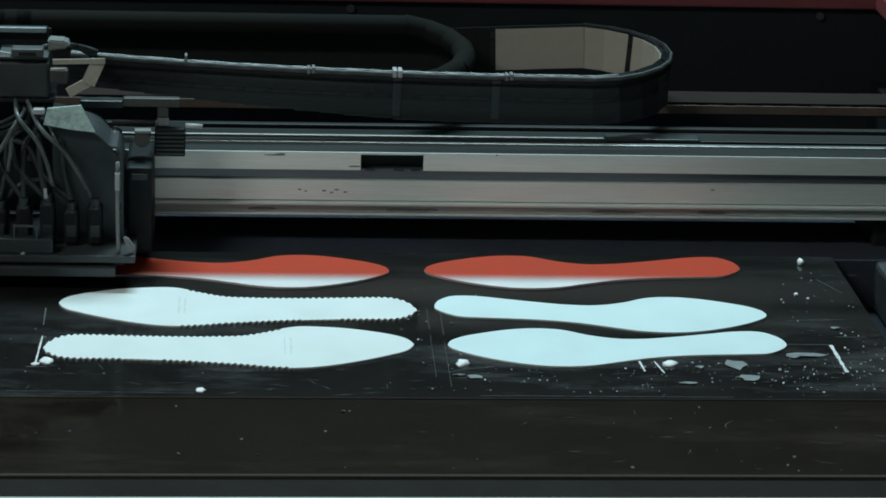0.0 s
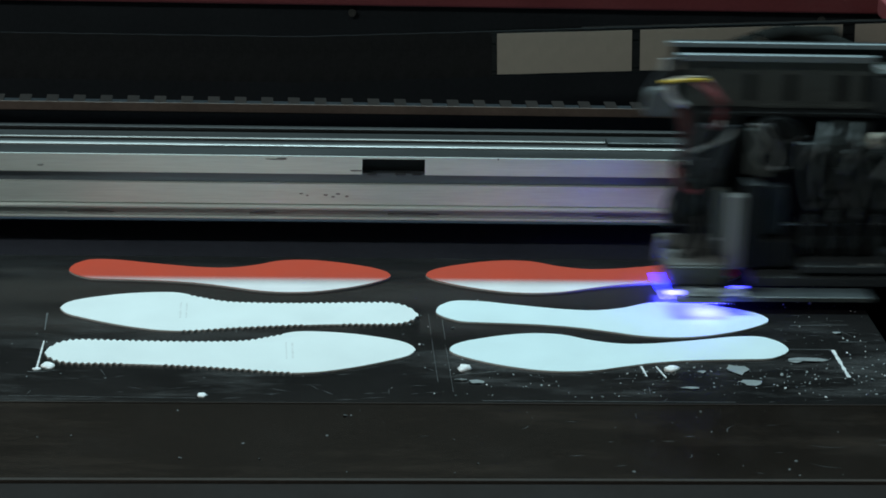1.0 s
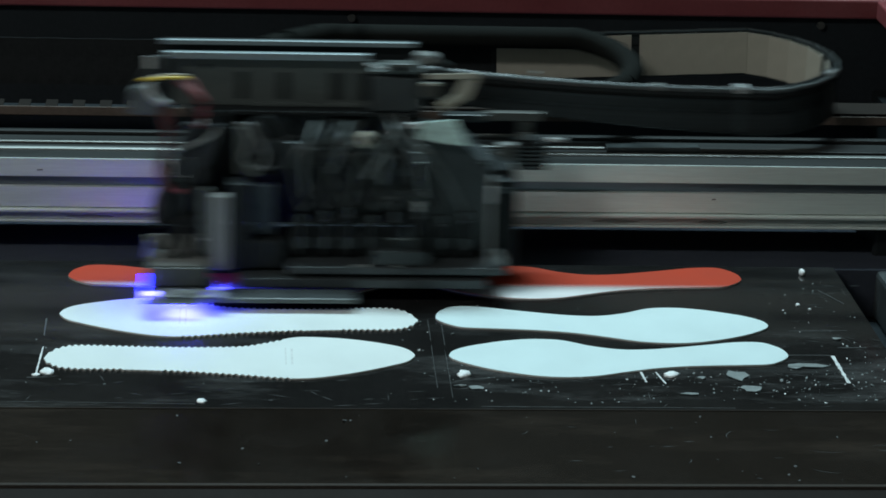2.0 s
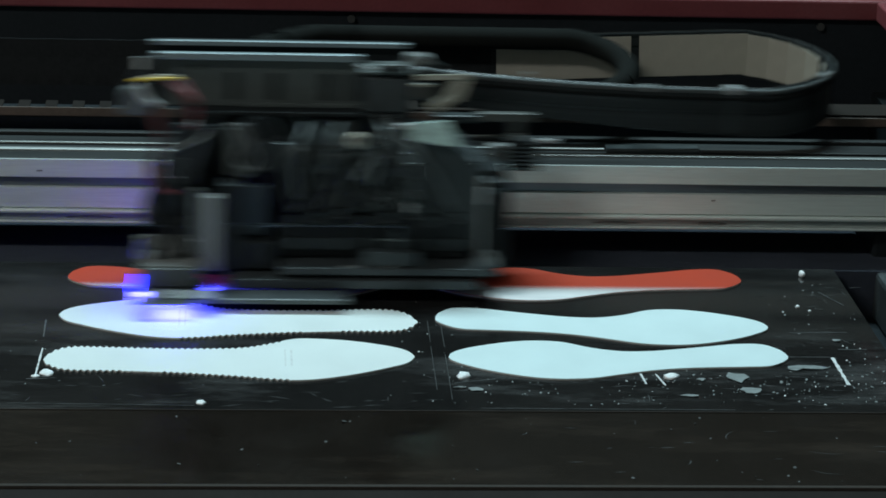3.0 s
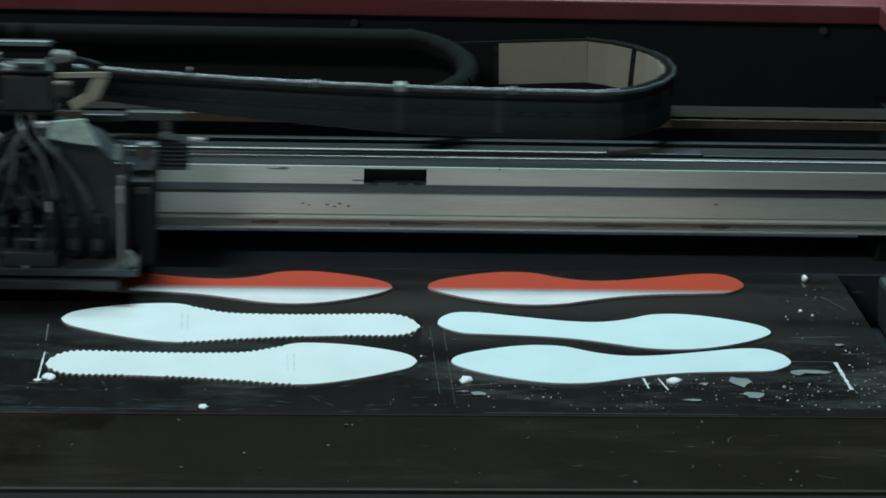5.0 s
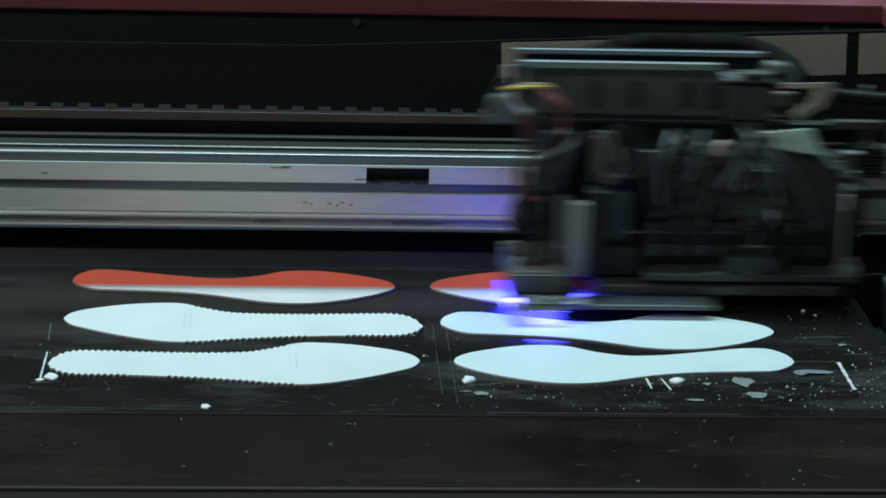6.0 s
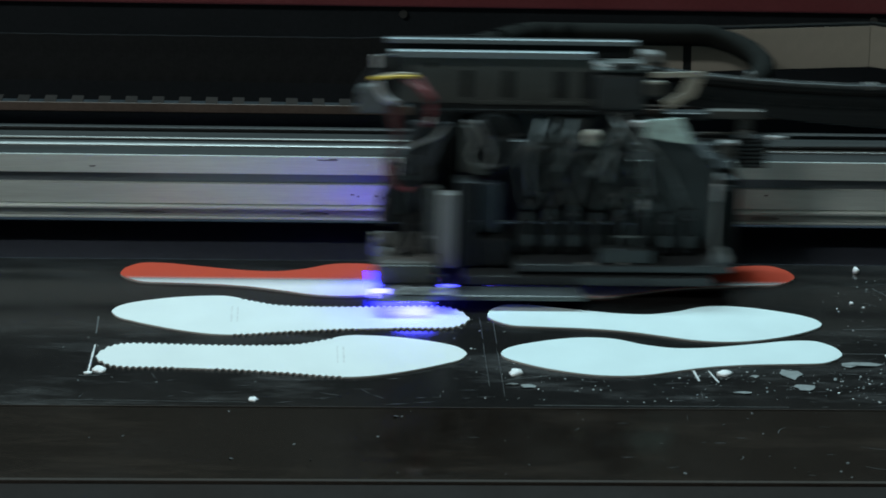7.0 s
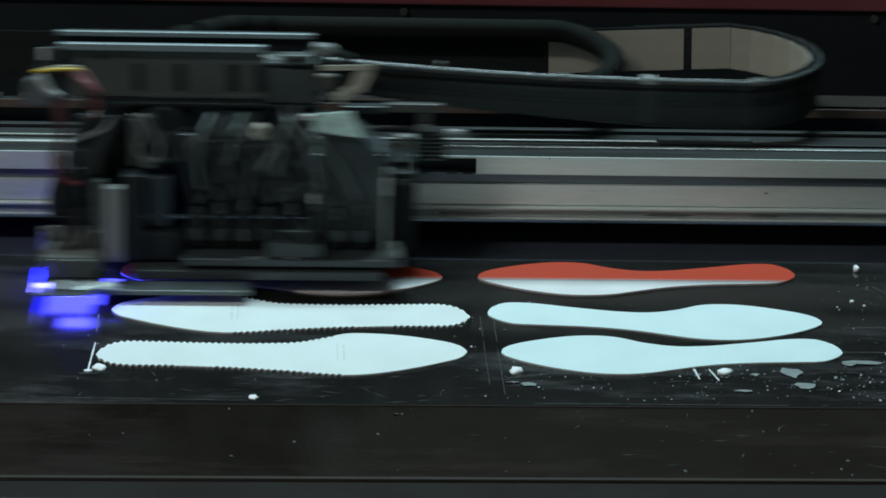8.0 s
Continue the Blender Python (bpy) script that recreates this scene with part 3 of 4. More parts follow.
def blob(x, y, r, h, mat, name, label, group, seed, squash=0.8):
    rnd = random.Random(seed)
    bm = bmesh.new()
    bmesh.ops.create_icosphere(bm, subdivisions=2, radius=1)
    for v in bm.verts:
        k = 1 + 0.6 * noise.noise(v.co * 1.5 + Vector((seed * 3.1, 0, 0)))
        v.co = Vector((v.co.x * r * k, v.co.y * r * squash * k, max(v.co.z, -0.15) * h * k + 0.15 * h))
    o = solid(name, bm, mat, label, "blob", group, smooth=True)
    o.location = (x, y, 0)
    o.rotation_euler = (0, 0, rnd.uniform(0, 6))
    return rides_bed(o)


for i, (x, y, r, h) in enumerate(((-0.2863, -0.0375, 0.0066, 0.0016), (0.0130, -0.0395, 0.0066, 0.0024), (0.1640, -0.0385, 0.0064, 0.0024), (-0.1758, -0.0935, 0.0044, 0.0012),
                                  (0.3065, 0.188, 0.0030, 0.0042), (0.288, 0.113, 0.0022, 0.002), (0.296, 0.105, 0.001, 0.001), (-0.294, -0.045, 0.003, 0.001))):
    blob(x, y, r, h, M_FLAKE, "glue_blob", "dried white glue blob on the black bed", "glue blobs", i + 3)


def scrap(x, y, w, d, seed, mat=M_SCRAP):
    rnd = random.Random(seed)
    bm = bmesh.new()
    n = 9
    top, low = [], []
    for k in range(n):
        a = 2 * math.pi * k / n
        r = rnd.uniform(0.55, 1.1)
        p = (w / 2 * r * math.cos(a), d / 2 * r * math.sin(a))
        z = rnd.uniform(0.0003, 0.0012)
        top.append(bm.verts.new((*p, z + 0.0003)))
        low.append(bm.verts.new((*p, z)))
    bm.faces.new(top)
    bm.faces.new(low[::-1])
    for k in range(n):
        bm.faces.new((top[k], low[k], low[(k + 1) % n], top[(k + 1) % n]))
    o = solid("paper_scrap", bm, mat, "torn grey scrap of film on the black bed", "scrap", "scraps on the bed")
    o.location = (x, y, 0.0)
    return rides_bed(o)


for i, s in enumerate(((0.212, -0.041, 0.018, 0.020), (0.2185, -0.066, 0.022, 0.012), (0.269, -0.019, 0.030, 0.010), (0.258, -0.022, 0.014, 0.009), (0.185, -0.045, 0.008, 0.005),
                       (0.171, -0.077, 0.018, 0.004), (0.019, -0.066, 0.012, 0.008), (0.008, -0.063, 0.010, 0.003), (0.303, 0.038, 0.010, 0.007))):
    scrap(*s, seed=i + 20)


def flakes(name, label, n, seed, place, z, mat, lo=0.0004, hi=0.0013):
    rnd = random.Random(seed)
    bm = bmesh.new()
    for _ in range(n):
        x, y = place(rnd)
        r = rnd.uniform(lo, hi) * rnd.choice((0.6, 0.8, 1, 1))
        if rnd.random() < 0.05:
            r *= 1.8
        m = Matrix.Translation((x, y, z + r * 0.25)) @ Euler((rnd.uniform(-0.4, 0.4), rnd.uniform(-0.4, 0.4), rnd.uniform(0, 6))).to_matrix().to_4x4() @ Matrix.Diagonal((r * rnd.uniform(0.8, 1.6), r, r * 0.3, 1))
        bmesh.ops.create_icosphere(bm, subdivisions=1, radius=1, matrix=m)
    return solid(name, bm, mat, label, "debris", kind="stuff")


def on_bed(rnd):
    k = rnd.random()
    if k < 0.30:
        return rnd.uniform(0.0, 0.33), rnd.uniform(-0.095, -0.035)
    if k < 0.5:
        return rnd.gauss(0.215, 0.06), rnd.gauss(-0.055, 0.015)
    if k < 0.72:
        return rnd.uniform(0.26, 0.332), rnd.uniform(-0.09, 0.18)
    if k < 0.80:
        return rnd.gauss(-0.01, 0.016), rnd.uniform(-0.09, 0.09)
    return rnd.uniform(-0.32, 0.33), rnd.uniform(-0.1, 0.12)


def hairlines(n, seed, place, z, name, label, half_most=0.009):
    """Many fine short scratches, mostly along the machine's length."""
    rnd = random.Random(seed)
    bm = bmesh.new()
    for _ in range(n):
        x, y = place(rnd)
        a = rnd.gauss(0.0, 0.18) if rnd.random() < 0.8 else rnd.uniform(0, 3.1)
        half, w = rnd.uniform(0.002, half_most), rnd.uniform(0.0002, 0.0005)
        d, q = Vector((math.cos(a), math.sin(a), 0)) * half, Vector((-math.sin(a), math.cos(a), 0)) * w
        p = Vector((x, y, z + 0.00006))
        low = [bm.verts.new(c) for c in (p - d, p + q, p + d, p - q)]
        top = [bm.verts.new(v.co + Vector((0, 0, 0.0001))) for v in low]
        bm.faces.new(top)
        for k in range(4):
            bm.faces.new((low[k], low[(k + 1) % 4], top[(k + 1) % 4], top[k]))
    return solid(name, bm, M_FINE, label, "scratches", kind="stuff")


def scratched(rnd):
    return (rnd.uniform(-0.33, 0.33), rnd.uniform(-0.103, -0.02)) if rnd.random() < 0.7 else (rnd.gauss(0.295, 0.025), rnd.uniform(-0.06, 0.17))


def sweeps():
    """Thin curved marks that a cloth or a tool left on the front deck."""
    rnd = random.Random(41)
    bm = bmesh.new()
    for _ in range(6):
        x, y, r, a0 = rnd.uniform(0.02, 0.34), rnd.uniform(-0.215, -0.125), rnd.uniform(0.008, 0.03), rnd.uniform(0, 6)
        prev = None
        for k in range(9):
            a = a0 + 0.13 * k
            w = 0.00035 * math.sin(math.pi * (k + 0.5) / 9)
            row = [bm.verts.new((x + (r + e) * math.cos(a), max(min(y + (r + e) * math.sin(a) * 0.7, -0.095), -0.235), DECK + 0.0001)) for e in (-w, w)]
            if prev:
                bm.faces.new((prev[0], prev[1], row[1], row[0]))
            prev = row
    return solid("wipe_marks", bm, M_FINE, "thin curved wipe marks on the black deck", "scratches", kind="stuff")


rides_bed(hairlines(120, 12, scratched, 0.0, "hairline_scratches", "fine dull scratches across the black bed"))
hairlines(16, 15, lambda r: (r.gauss(0.2, 0.12), r.uniform(-0.23, -0.11)), DECK, "deck_scratches", "fine dull scratches on the black deck", 0.006)
sweeps()
rides_bed(flakes("white_specks", "bright white specks of dried ink on the black bed", 90, 17, on_bed, 0.0, M_FLAKE, 0.0003, 0.0008))
rides_bed(flakes("dust_flakes", "scattered white flakes and dust on the black bed", 300, 5, on_bed, 0.0, M_SCRAP, 0.0003, 0.0010))
flakes("deck_flakes", "sparse grey dust flakes on the black deck", 38, 9, lambda r: (r.uniform(-0.34, 0.3), r.uniform(-0.232, -0.115)), DECK, M_DIM, 0.0005, 0.0014)


# ---- the print carriage ----
def pellet(x, y, z, rx, ry, rz):
    bm = bmesh.new()
    bmesh.ops.create_icosphere(bm, subdivisions=3, radius=1)
    for v in bm.verts:
        v.co = Vector((x + rx * v.co.x, y + ry * v.co.y, z + rz * v.co.z))
    return bm


def carriage():
    c = thing("print_carriage", "black print carriage with ink tubes and a glowing ultraviolet lamp", "print carriage", at=(CARRIAGE_X[0], 0, 0))

    def pipe(name, pts, r, mat, label):
        part(name, tube(bmesh.new(), pts, r), mat, c, label, smooth=True)

    def plate(name, corners, y0, y1, mat, label="", bevel=0.0):
        """A flat plate with corners (x, z), from y0 back to y1."""
        bm = bmesh.new()
        n = len(corners)
        vs = [bm.verts.new((x, y, z)) for y in (y0, y1) for x, z in corners]
        bm.faces.new(vs[:n])
        bm.faces.new(vs[n:][::-1])
        for k in range(n):
            bm.faces.new((vs[k], vs[k + n], vs[(k + 1) % n + n], vs[(k + 1) % n]))
        if bevel:
            bmesh.ops.bevel(bm, geom=bm.edges[:], offset=bevel, segments=2, affect="EDGES")
        return part(name, bm, mat, c, label)

    # bars, slotted sheet and connector box along the top
    part("top_bar", B(0, 0.1975, 0.203, 0.2075, 0.1808, 0.1848, bevel=0.0006), M_BARE, c, "bare metal bar along the top")
    part("front_bar", B(0.003, 0.1605, 0.180, 0.186, 0.1752, 0.1808, bevel=0.0008), M_BARE, c, "bare metal bar along the top")
    part("back_plate", B(0.022, 0.20, 0.220, 0.224, 0.030, 0.1800), M_DARK, c)
    part("top_case", B(0.004, 0.1982, 0.2085, 0.2195, 0.1690, 0.1830, bevel=0.001), M_BLACK, c)
    sheet = part("slotted_sheet", B(0.007, 0.1625, 0.1865, 0.189, 0.137, 0.1749, bevel=0.0006), M_SHEET, c, "grey sheet with upright slots")
    for a, b in ((0.0595, 0.0660), (0.0915, 0.0990), (0.1320, 0.1415), (0.1530, 0.1615)):
        part("slot", B(a, b, 0.1858, 0.1864, 0.1425, 0.1640, bevel=0.0003), M_BLACK, sheet)
    part("bolt_hole", rod(bmesh.new(), (0.0343, 0.1859, 0.1680), (0.0343, 0.1864, 0.1680), 0.0022, 14), M_BLACK, sheet)
    part("sheet_fold", B(0.068, 0.160, 0.1835, 0.1864, 0.1370, 0.1402, bevel=0.0006), M_SHEET, sheet)
    part("shelf", B(0.03, 0.205, 0.170, 0.2195, 0.1335, 0.1368, bevel=0.0008), M_BLACK, c)
    part("connector_box", B(0.1630, 0.2012, 0.170, 0.205, 0.1372, 0.1660, bevel=0.0020), M_GREY, c, "dark grey connector box")
    part("box_seam", B(0.1640, 0.2005, 0.1718, 0.204, 0.1661, 0.1682), M_BLACK, c)
    lid = part("box_lid", B(0.1628, 0.2010, 0.1695, 0.205, 0.1683, 0.1705, bevel=0.0008), M_SHEET, c, "grey lid of the connector box")
    part("connector", B(0.1733, 0.1974, 0.165, 0.178, 0.1706, 0.1775, bevel=0.0012), M_SHEET, lid, "grey connector")
    part("socket", B(0.1790, 0.1915, 0.1642, 0.1649, 0.1726, 0.1752), M_BLACK, lid)
    pipe("wire", ((0.1600, 0.170, 0.1762), (0.1650, 0.168, 0.1745), (0.1735, 0.168, 0.1728)), 0.0008, M_CLIP, "thin white wire")
    plate("anchor", ((0.1995, 0.1700), (0.2145, 0.1722), (0.2162, 0.1755), (0.2130, 0.1782), (0.1995, 0.1790)), 0.188, 0.204, M_PALE, "pale cable anchor", 0.0012)
    for k in range(3):
        pipe("sleeve_end", ((0.196, 0.192 + 0.006 * k, 0.1730 - 0.002 * k), (0.212, 0.215 + 0.010 * k, 0.1690 - 0.003 * k), (0.224, 0.262 + 0.008 * k, 0.1545 - 0.004 * k), (0.232, 0.285, 0.1455 - 0.004 * k)), 0.0018, M_CLEAR, "clear sleeve end")
    # folded tape and a small block beside the box
    bm = bmesh.new()
    for (xa, za), (xb, zb), w in (((0.205, 0.1690), (0.2450, 0.1708), 0.0040), ((0.2400, 0.1705), (0.2318, 0.1525), 0.0105), ((0.2335, 0.1545), (0.2165, 0.1450), 0.0075)):
        n = Vector((-(zb - za), 0, xb - xa)).normalized() * w / 2
        pa, pb = Vector((xa, 0.16, za)), Vector((xb, 0.158, zb))
        vs = [bm.verts.new(p + Vector((0, dy, 0))) for dy in (0, 0.0015) for p in (pa - n, pa + n, pb + n, pb - n)]
        for f in ((0, 1, 2, 3), (7, 6, 5, 4), (0, 4, 5, 1), (1, 5, 6, 2), (2, 6, 7, 3), (3, 7, 4, 0)):
            bm.faces.new([vs[i] for i in f])
    part("tape", bm, M_TAPE, c, "folded strip of cream tape")
    blk = part("cream_block", B(0.2024, 0.2160, 0.165, 0.177, 0.1500, 0.1612, bevel=0.002), M_ARM, c, "small dull cream block")
    part("block_top", B(0.2028, 0.2145, 0.1642, 0.1660, 0.1605, 0.1628, bevel=0.0006), M_TAPE, blk)

    # end of the carriage with the lamp: bracket, plug, leads
    part("column", B(0.020, 0.055, 0.165, 0.215, 0.050, 0.1368, bevel=0.003), M_BLACK, c)
    plate("plug", ((-0.0246, 0.1355), (0.0033, 0.1358), (-0.0060, 0.1573), (-0.0185, 0.1570), (-0.0225, 0.1530)), 0.158, 0.172, M_PLUG, "bluish grey plastic plug", 0.0014)
    plate("strap", ((0.0050, 0.1790), (-0.0060, 0.1780), (-0.0215, 0.1520), (-0.0232, 0.1340), (-0.0200, 0.1335), (-0.0165, 0.1520), (0.0020, 0.1690)), 0.174, 0.180, M_JACKET, "dark grey cable strap", 0.0008)
    part("end_label", B(-0.0110, -0.0062, 0.1722, 0.1735, 0.1690, 0.1790, bevel=0.0004), M_CLIP, c, "small white label")
    pipe("wire", ((-0.0135, 0.150, 0.1658), (-0.0040, 0.146, 0.1682), (0.008, 0.146, 0.1690), (0.0212, 0.150, 0.1680)), 0.0014, M_WIRE_YELLOW, "yellow wire")
    pipe("wire", ((-0.0100, 0.153, 0.1662), (0.0060, 0.149, 0.1705), (0.0200, 0.152, 0.1695)), 0.0012, M_TAPE, "cream wire")
    pipe("white_lead", ((-0.0085, 0.150, 0.1640), (-0.0070, 0.148, 0.1580), (-0.0025, 0.147, 0.1515), (0.0040, 0.148, 0.1475)), 0.0029, M_CLIP, "thick white lead")
    rnd = random.Random(31)
    reds = (M_WIRE_RED, M_WIRE_RED, M_WIRE_PINK, M_DARK)
    for k in range(9):
        d = 0.0022 * k
        j = [rnd.uniform(-0.0022, 0.0022) for _ in range(8)]
        m = reds[k % 4]
        pipe("wire", ((0.0150 + d / 2 + j[0], 0.156, 0.1650 + j[1]), (0.0240 + d / 2 + j[2], 0.147 - d / 5, 0.1585 - d / 3), (0.0320 + j[3], 0.145, 0.1480 + j[4]), (0.0325 + j[5], 0.146, 0.1390 + j[6]), (0.0280 + j[7], 0.150, 0.1280)), 0.0012, m, "red wire" if k % 4 < 2 else "pink wire" if k % 4 == 2 else "black wire")
    for k in range(5):
        d = 0.0020 * k
        pipe("wire", ((-0.0005 + d, 0.151, 0.1480), (0.0010 + d, 0.147, 0.1340), (0.0045 + d / 2, 0.146, 0.1200), (0.0015 + d / 2, 0.148, 0.1040)), 0.0013, M_WIRE_RED if k % 2 else M_DARK, "dark red wire" if k % 2 else "black wire")
    for k in range(3):
        d = 0.0026 * k
        pipe("wire", ((0.0000 + d, 0.149, 0.1030), (-0.0010 + d, 0.145, 0.0940), (0.0022 + d, 0.144, 0.0860 - d / 3), (0.0105 + d, 0.144, 0.0800 - d / 2), (0.0290, 0.147, 0.0806 + d / 3)), 0.0010, M_WIRE_PINK if k < 2 else M_WIRE_RED, "pink wire" if k < 2 else "red wire")
    pipe("wire_joint", ((0.0330, 0.144, 0.1375), (0.0325, 0.143, 0.1325)), 0.0014, M_CLIP, "white wire joint")
    plate("cable_jacket", ((0.0200, 0.1330), (0.0290, 0.1320), (0.0220, 0.1090), (0.0200, 0.0900), (0.0110, 0.0900), (0.0120, 0.1100)), 0.147, 0.155, M_JACKET, "dark grey cable jacket", 0.0016)
    plate("cable_jacket", ((0.0415, 0.1330), (0.0490, 0.1310), (0.0360, 0.1060), (0.0330, 0.0850), (0.0250, 0.0850), (0.0270, 0.1050)), 0.145, 0.153, M_JACKET, "dark grey cable jacket", 0.0016)
    pipe("wire", ((0.0440, 0.146, 0.1300), (0.0370, 0.144, 0.1220), (0.0200, 0.144, 0.1150), (0.0120, 0.147, 0.1100)), 0.0013, M_PALE, "pale wire")
    for k in range(12):
        x = -0.001 + 0.0031 * k
        pts = [(x + rnd.uniform(-0.003, 0.003), 0.150 - 0.002 * (k % 3), 0.106 - 0.003 * (k % 4))]
        for z in (0.088, 0.070, 0.052):
            pts.append((x + rnd.uniform(-0.004, 0.004), 0.147 + rnd.uniform(-0.005, 0.004), z + rnd.uniform(-0.004, 0.004)))
        pipe("lead", pts, rnd.choice((0.0016, 0.0022, 0.0028)), M_BLACK if k % 4 else M_DARK, "black tangled lead")
    part("motor_block", B(0.000, 0.036, 0.150, 0.165, 0.048, 0.086, bevel=0.006), M_BLACK, c)
    for a, b in (((0.0110, 0.0470), (-0.0008, 0.0262)), ((0.0190, 0.0490), (0.0168, 0.0280)), ((0.0160, 0.0480), (0.0130, 0.0300)), ((0.0270, 0.0490), (0.0304, 0.0275))):
        pipe("lead", ((a[0], 0.140, a[1] + 0.012), (a[0], 0.132, a[1]), (b[0], 0.125, b[1])), 0.0017, M_BLACK, "black lamp lead")
    # lamp with its bracket; the diodes shine down out of a window under the front overhang
    plate("lamp_bracket", ((-0.0113, 0.0260), (-0.0060, 0.0260), (-0.0055, 0.0360), (-0.0070, 0.0440), (-0.0100, 0.0440)), 0.138, 0.146, M_PALE, "pale metal lamp bracket", 0.0008)
    part("bracket_wall", B(-0.0050, 0.0370, 0.150, 0.153, 0.0302, 0.0420, bevel=0.0006), M_PALE, c, "pale metal lamp bracket")
    part("bracket_screw", rod(bmesh.new(), (-0.0080, 0.1360, 0.0405), (-0.0080, 0.1379, 0.0405), 0.0014, 10), M_CLIP, c, "small bright screw")
    lamp = part("uv_lamp", B(-0.0085, 0.0385, 0.104, 0.165, 0.0150, 0.0300, bevel=0.0015), M_SHEET, c, "grey ultraviolet lamp housing")
    # Paler than the housing, with the light on its top in the colour.
    part("lit_lamp_top", B(-0.0070, 0.0370, 0.108, 0.149, 0.0301, 0.0307), M_PALE, lamp, "lamp top in a paler lit tone")
    part("lamp_foot", B(-0.0070, 0.0365, 0.1010, 0.160, 0.0136, 0.0149, bevel=0.0005), M_GREY, lamp)
    part("overhang", B(-0.0095, 0.0340, 0.0695, 0.1005, 0.0128, 0.0142, bevel=0.0005), M_GREY, lamp, "thin overhang over the diodes")
    part("led_window", B(0.0080, 0.0330, 0.0720, 0.0900, 0.0120, 0.0127), M_UV, lamp, "glowing blue-violet diode window")
    part("led_panel", B(-0.0060, 0.0360, 0.1045, 0.158, 0.0128, 0.0135), M_UV_PANEL, lamp, "glowing blue-violet diode panel")
    part("led_edge", B(-0.0114, -0.0097, 0.0820, 0.1000, 0.0112, 0.0130, bevel=0.0006), M_UV_CORE, lamp, "bright violet lamp edge")
    part("led_edge", B(-0.0118, -0.0095, 0.1005, 0.140, 0.0112, 0.0132, bevel=0.0006), M_UV_DIM, lamp, "violet lamp edge")
    part("led_corner", pellet(-0.0045, 0.0860, 0.0158, 0.0055, 0.0040, 0.0016), M_UV_CORE, lamp, "bright violet lamp corner")
    part("led_corner", pellet(0.0470, 0.0985, 0.0160, 0.0050, 0.0016, 0.0012), M_UV_FAR, lamp, "violet lamp corner")
    part("lamp_latch", B(0.0345, 0.0440, 0.0990, 0.1035, 0.0135, 0.0240, bevel=0.0015), M_BLACK, lamp)
    # upright plates between the lamp and the heads
    side = part("side_plate", B(0.0400, 0.0535, 0.124, 0.136, 0.0215, 0.0815, bevel=0.001), M_PALE, c, "pale upright plate")
    part("edge_strip", B(0.0440, 0.0458, 0.1225, 0.1239, 0.0260, 0.0830, bevel=0.0003), M_CLIP, side, "white edge strip")
    part("back_strip", B(0.0310, 0.0398, 0.130, 0.140, 0.0310, 0.0850, bevel=0.001), M_SHEET, c, "grey upright plate")
    part("dark_upright", B(0.0540, 0.0690, 0.128, 0.150, 0.0215, 0.0900, bevel=0.001), M_BLACK, c)
    part("plate_screw", rod(bmesh.new(), (0.0335, 0.1290, 0.0450), (0.0335, 0.1299, 0.0450), 0.0014, 10), M_CLIP, c, "small bright screw")
    # fan and blocks
    part("fan", rod(bmesh.new(), (0.083, 0.160, 0.112), (0.083, 0.185, 0.112), 0.023, 28), M_BLACK, c, "round black fan")
    part("fan_hub", rod(bmesh.new(), (0.083, 0.156, 0.112), (0.083, 0.160, 0.112), 0.007, 18), M_GREY, c)
    for k in range(4):
        a = 0.4 + k * math.pi / 2
        part("fan_spoke", rod(bmesh.new(), (0.083 + 0.007 * math.cos(a), 0.1585, 0.112 + 0.007 * math.sin(a)), (0.083 + 0.0225 * math.cos(a), 0.1592, 0.112 + 0.0225 * math.sin(a)), 0.0011, 8), M_GREY, c)
    part("fan_bracket", B(0.0590, 0.0660, 0.150, 0.158, 0.0910, 0.1280, bevel=0.001), M_SHEET, c, "grey fan bracket")
    part("fan_bracket", B(0.0975, 0.1060, 0.148, 0.156, 0.0960, 0.1180, bevel=0.001), M_GREY, c, "grey fan bracket")
    part("fan_plug", B(0.0680, 0.0765, 0.146, 0.154, 0.0905, 0.0985, bevel=0.001), M_SHEET, c, "small grey fan plug")
    for k in range(4):
        d = 0.004 * k
        pipe("fan_lead", ((0.0600 + d, 0.152, 0.1330), (0.0680 + 1.5 * d, 0.147, 0.1200 - d), (0.0640 + 2 * d, 0.146, 0.1060 - d / 2), (0.0720 + d / 2, 0.147, 0.0960)), 0.0012, M_JACKET if k % 2 else M_PALE, "thin grey fan lead")
    part("blue_block", B(0.0715, 0.0885, 0.140, 0.150, 0.045, 0.086, bevel=0.0015), material("blue_plastic", (0.022, 0.034, 0.046), 0.6), c, "dull blue plastic block")
    part("front_frame", B(0.070, 0.097, 0.130, 0.16, 0.021, 0.0445, bevel=0.002), M_BLACK, c)
    # dampers, each with a cap and its tube
    for k in range(8):
        x = 0.104 + 0.0182 * k
        h = 0.057 + 0.003 * (k % 3)
        d = part("damper", B(x, x + 0.0115, 0.137, 0.165, 0.0285, h, bevel=0.003), M_BLACK, c)
        part("damper_cap", rod(bmesh.new(), (x + 0.006, 0.141, h - 0.004), (x + 0.006, 0.141, h + 0.006), 0.0036, 10), M_DARK, d)
        part("damper_collar", rod(bmesh.new(), (x + 0.006, 0.141, h - 0.002), (x + 0.006, 0.141, h), 0.0046, 12), M_GREY, d)
        part("damper_face", B(x + 0.002, x + 0.0095, 0.1355, 0.1369, 0.036, 0.046, bevel=0.0005), M_TUBE, d)
    rnd = random.Random(12)
    # bundles of dull tubes that arch up behind and come down to the dampers
    for k in range(14):
        side_k = k % 2
        x0 = 0.098 + 0.0042 * k if side_k == 0 else 0.150 + 0.0040 * k
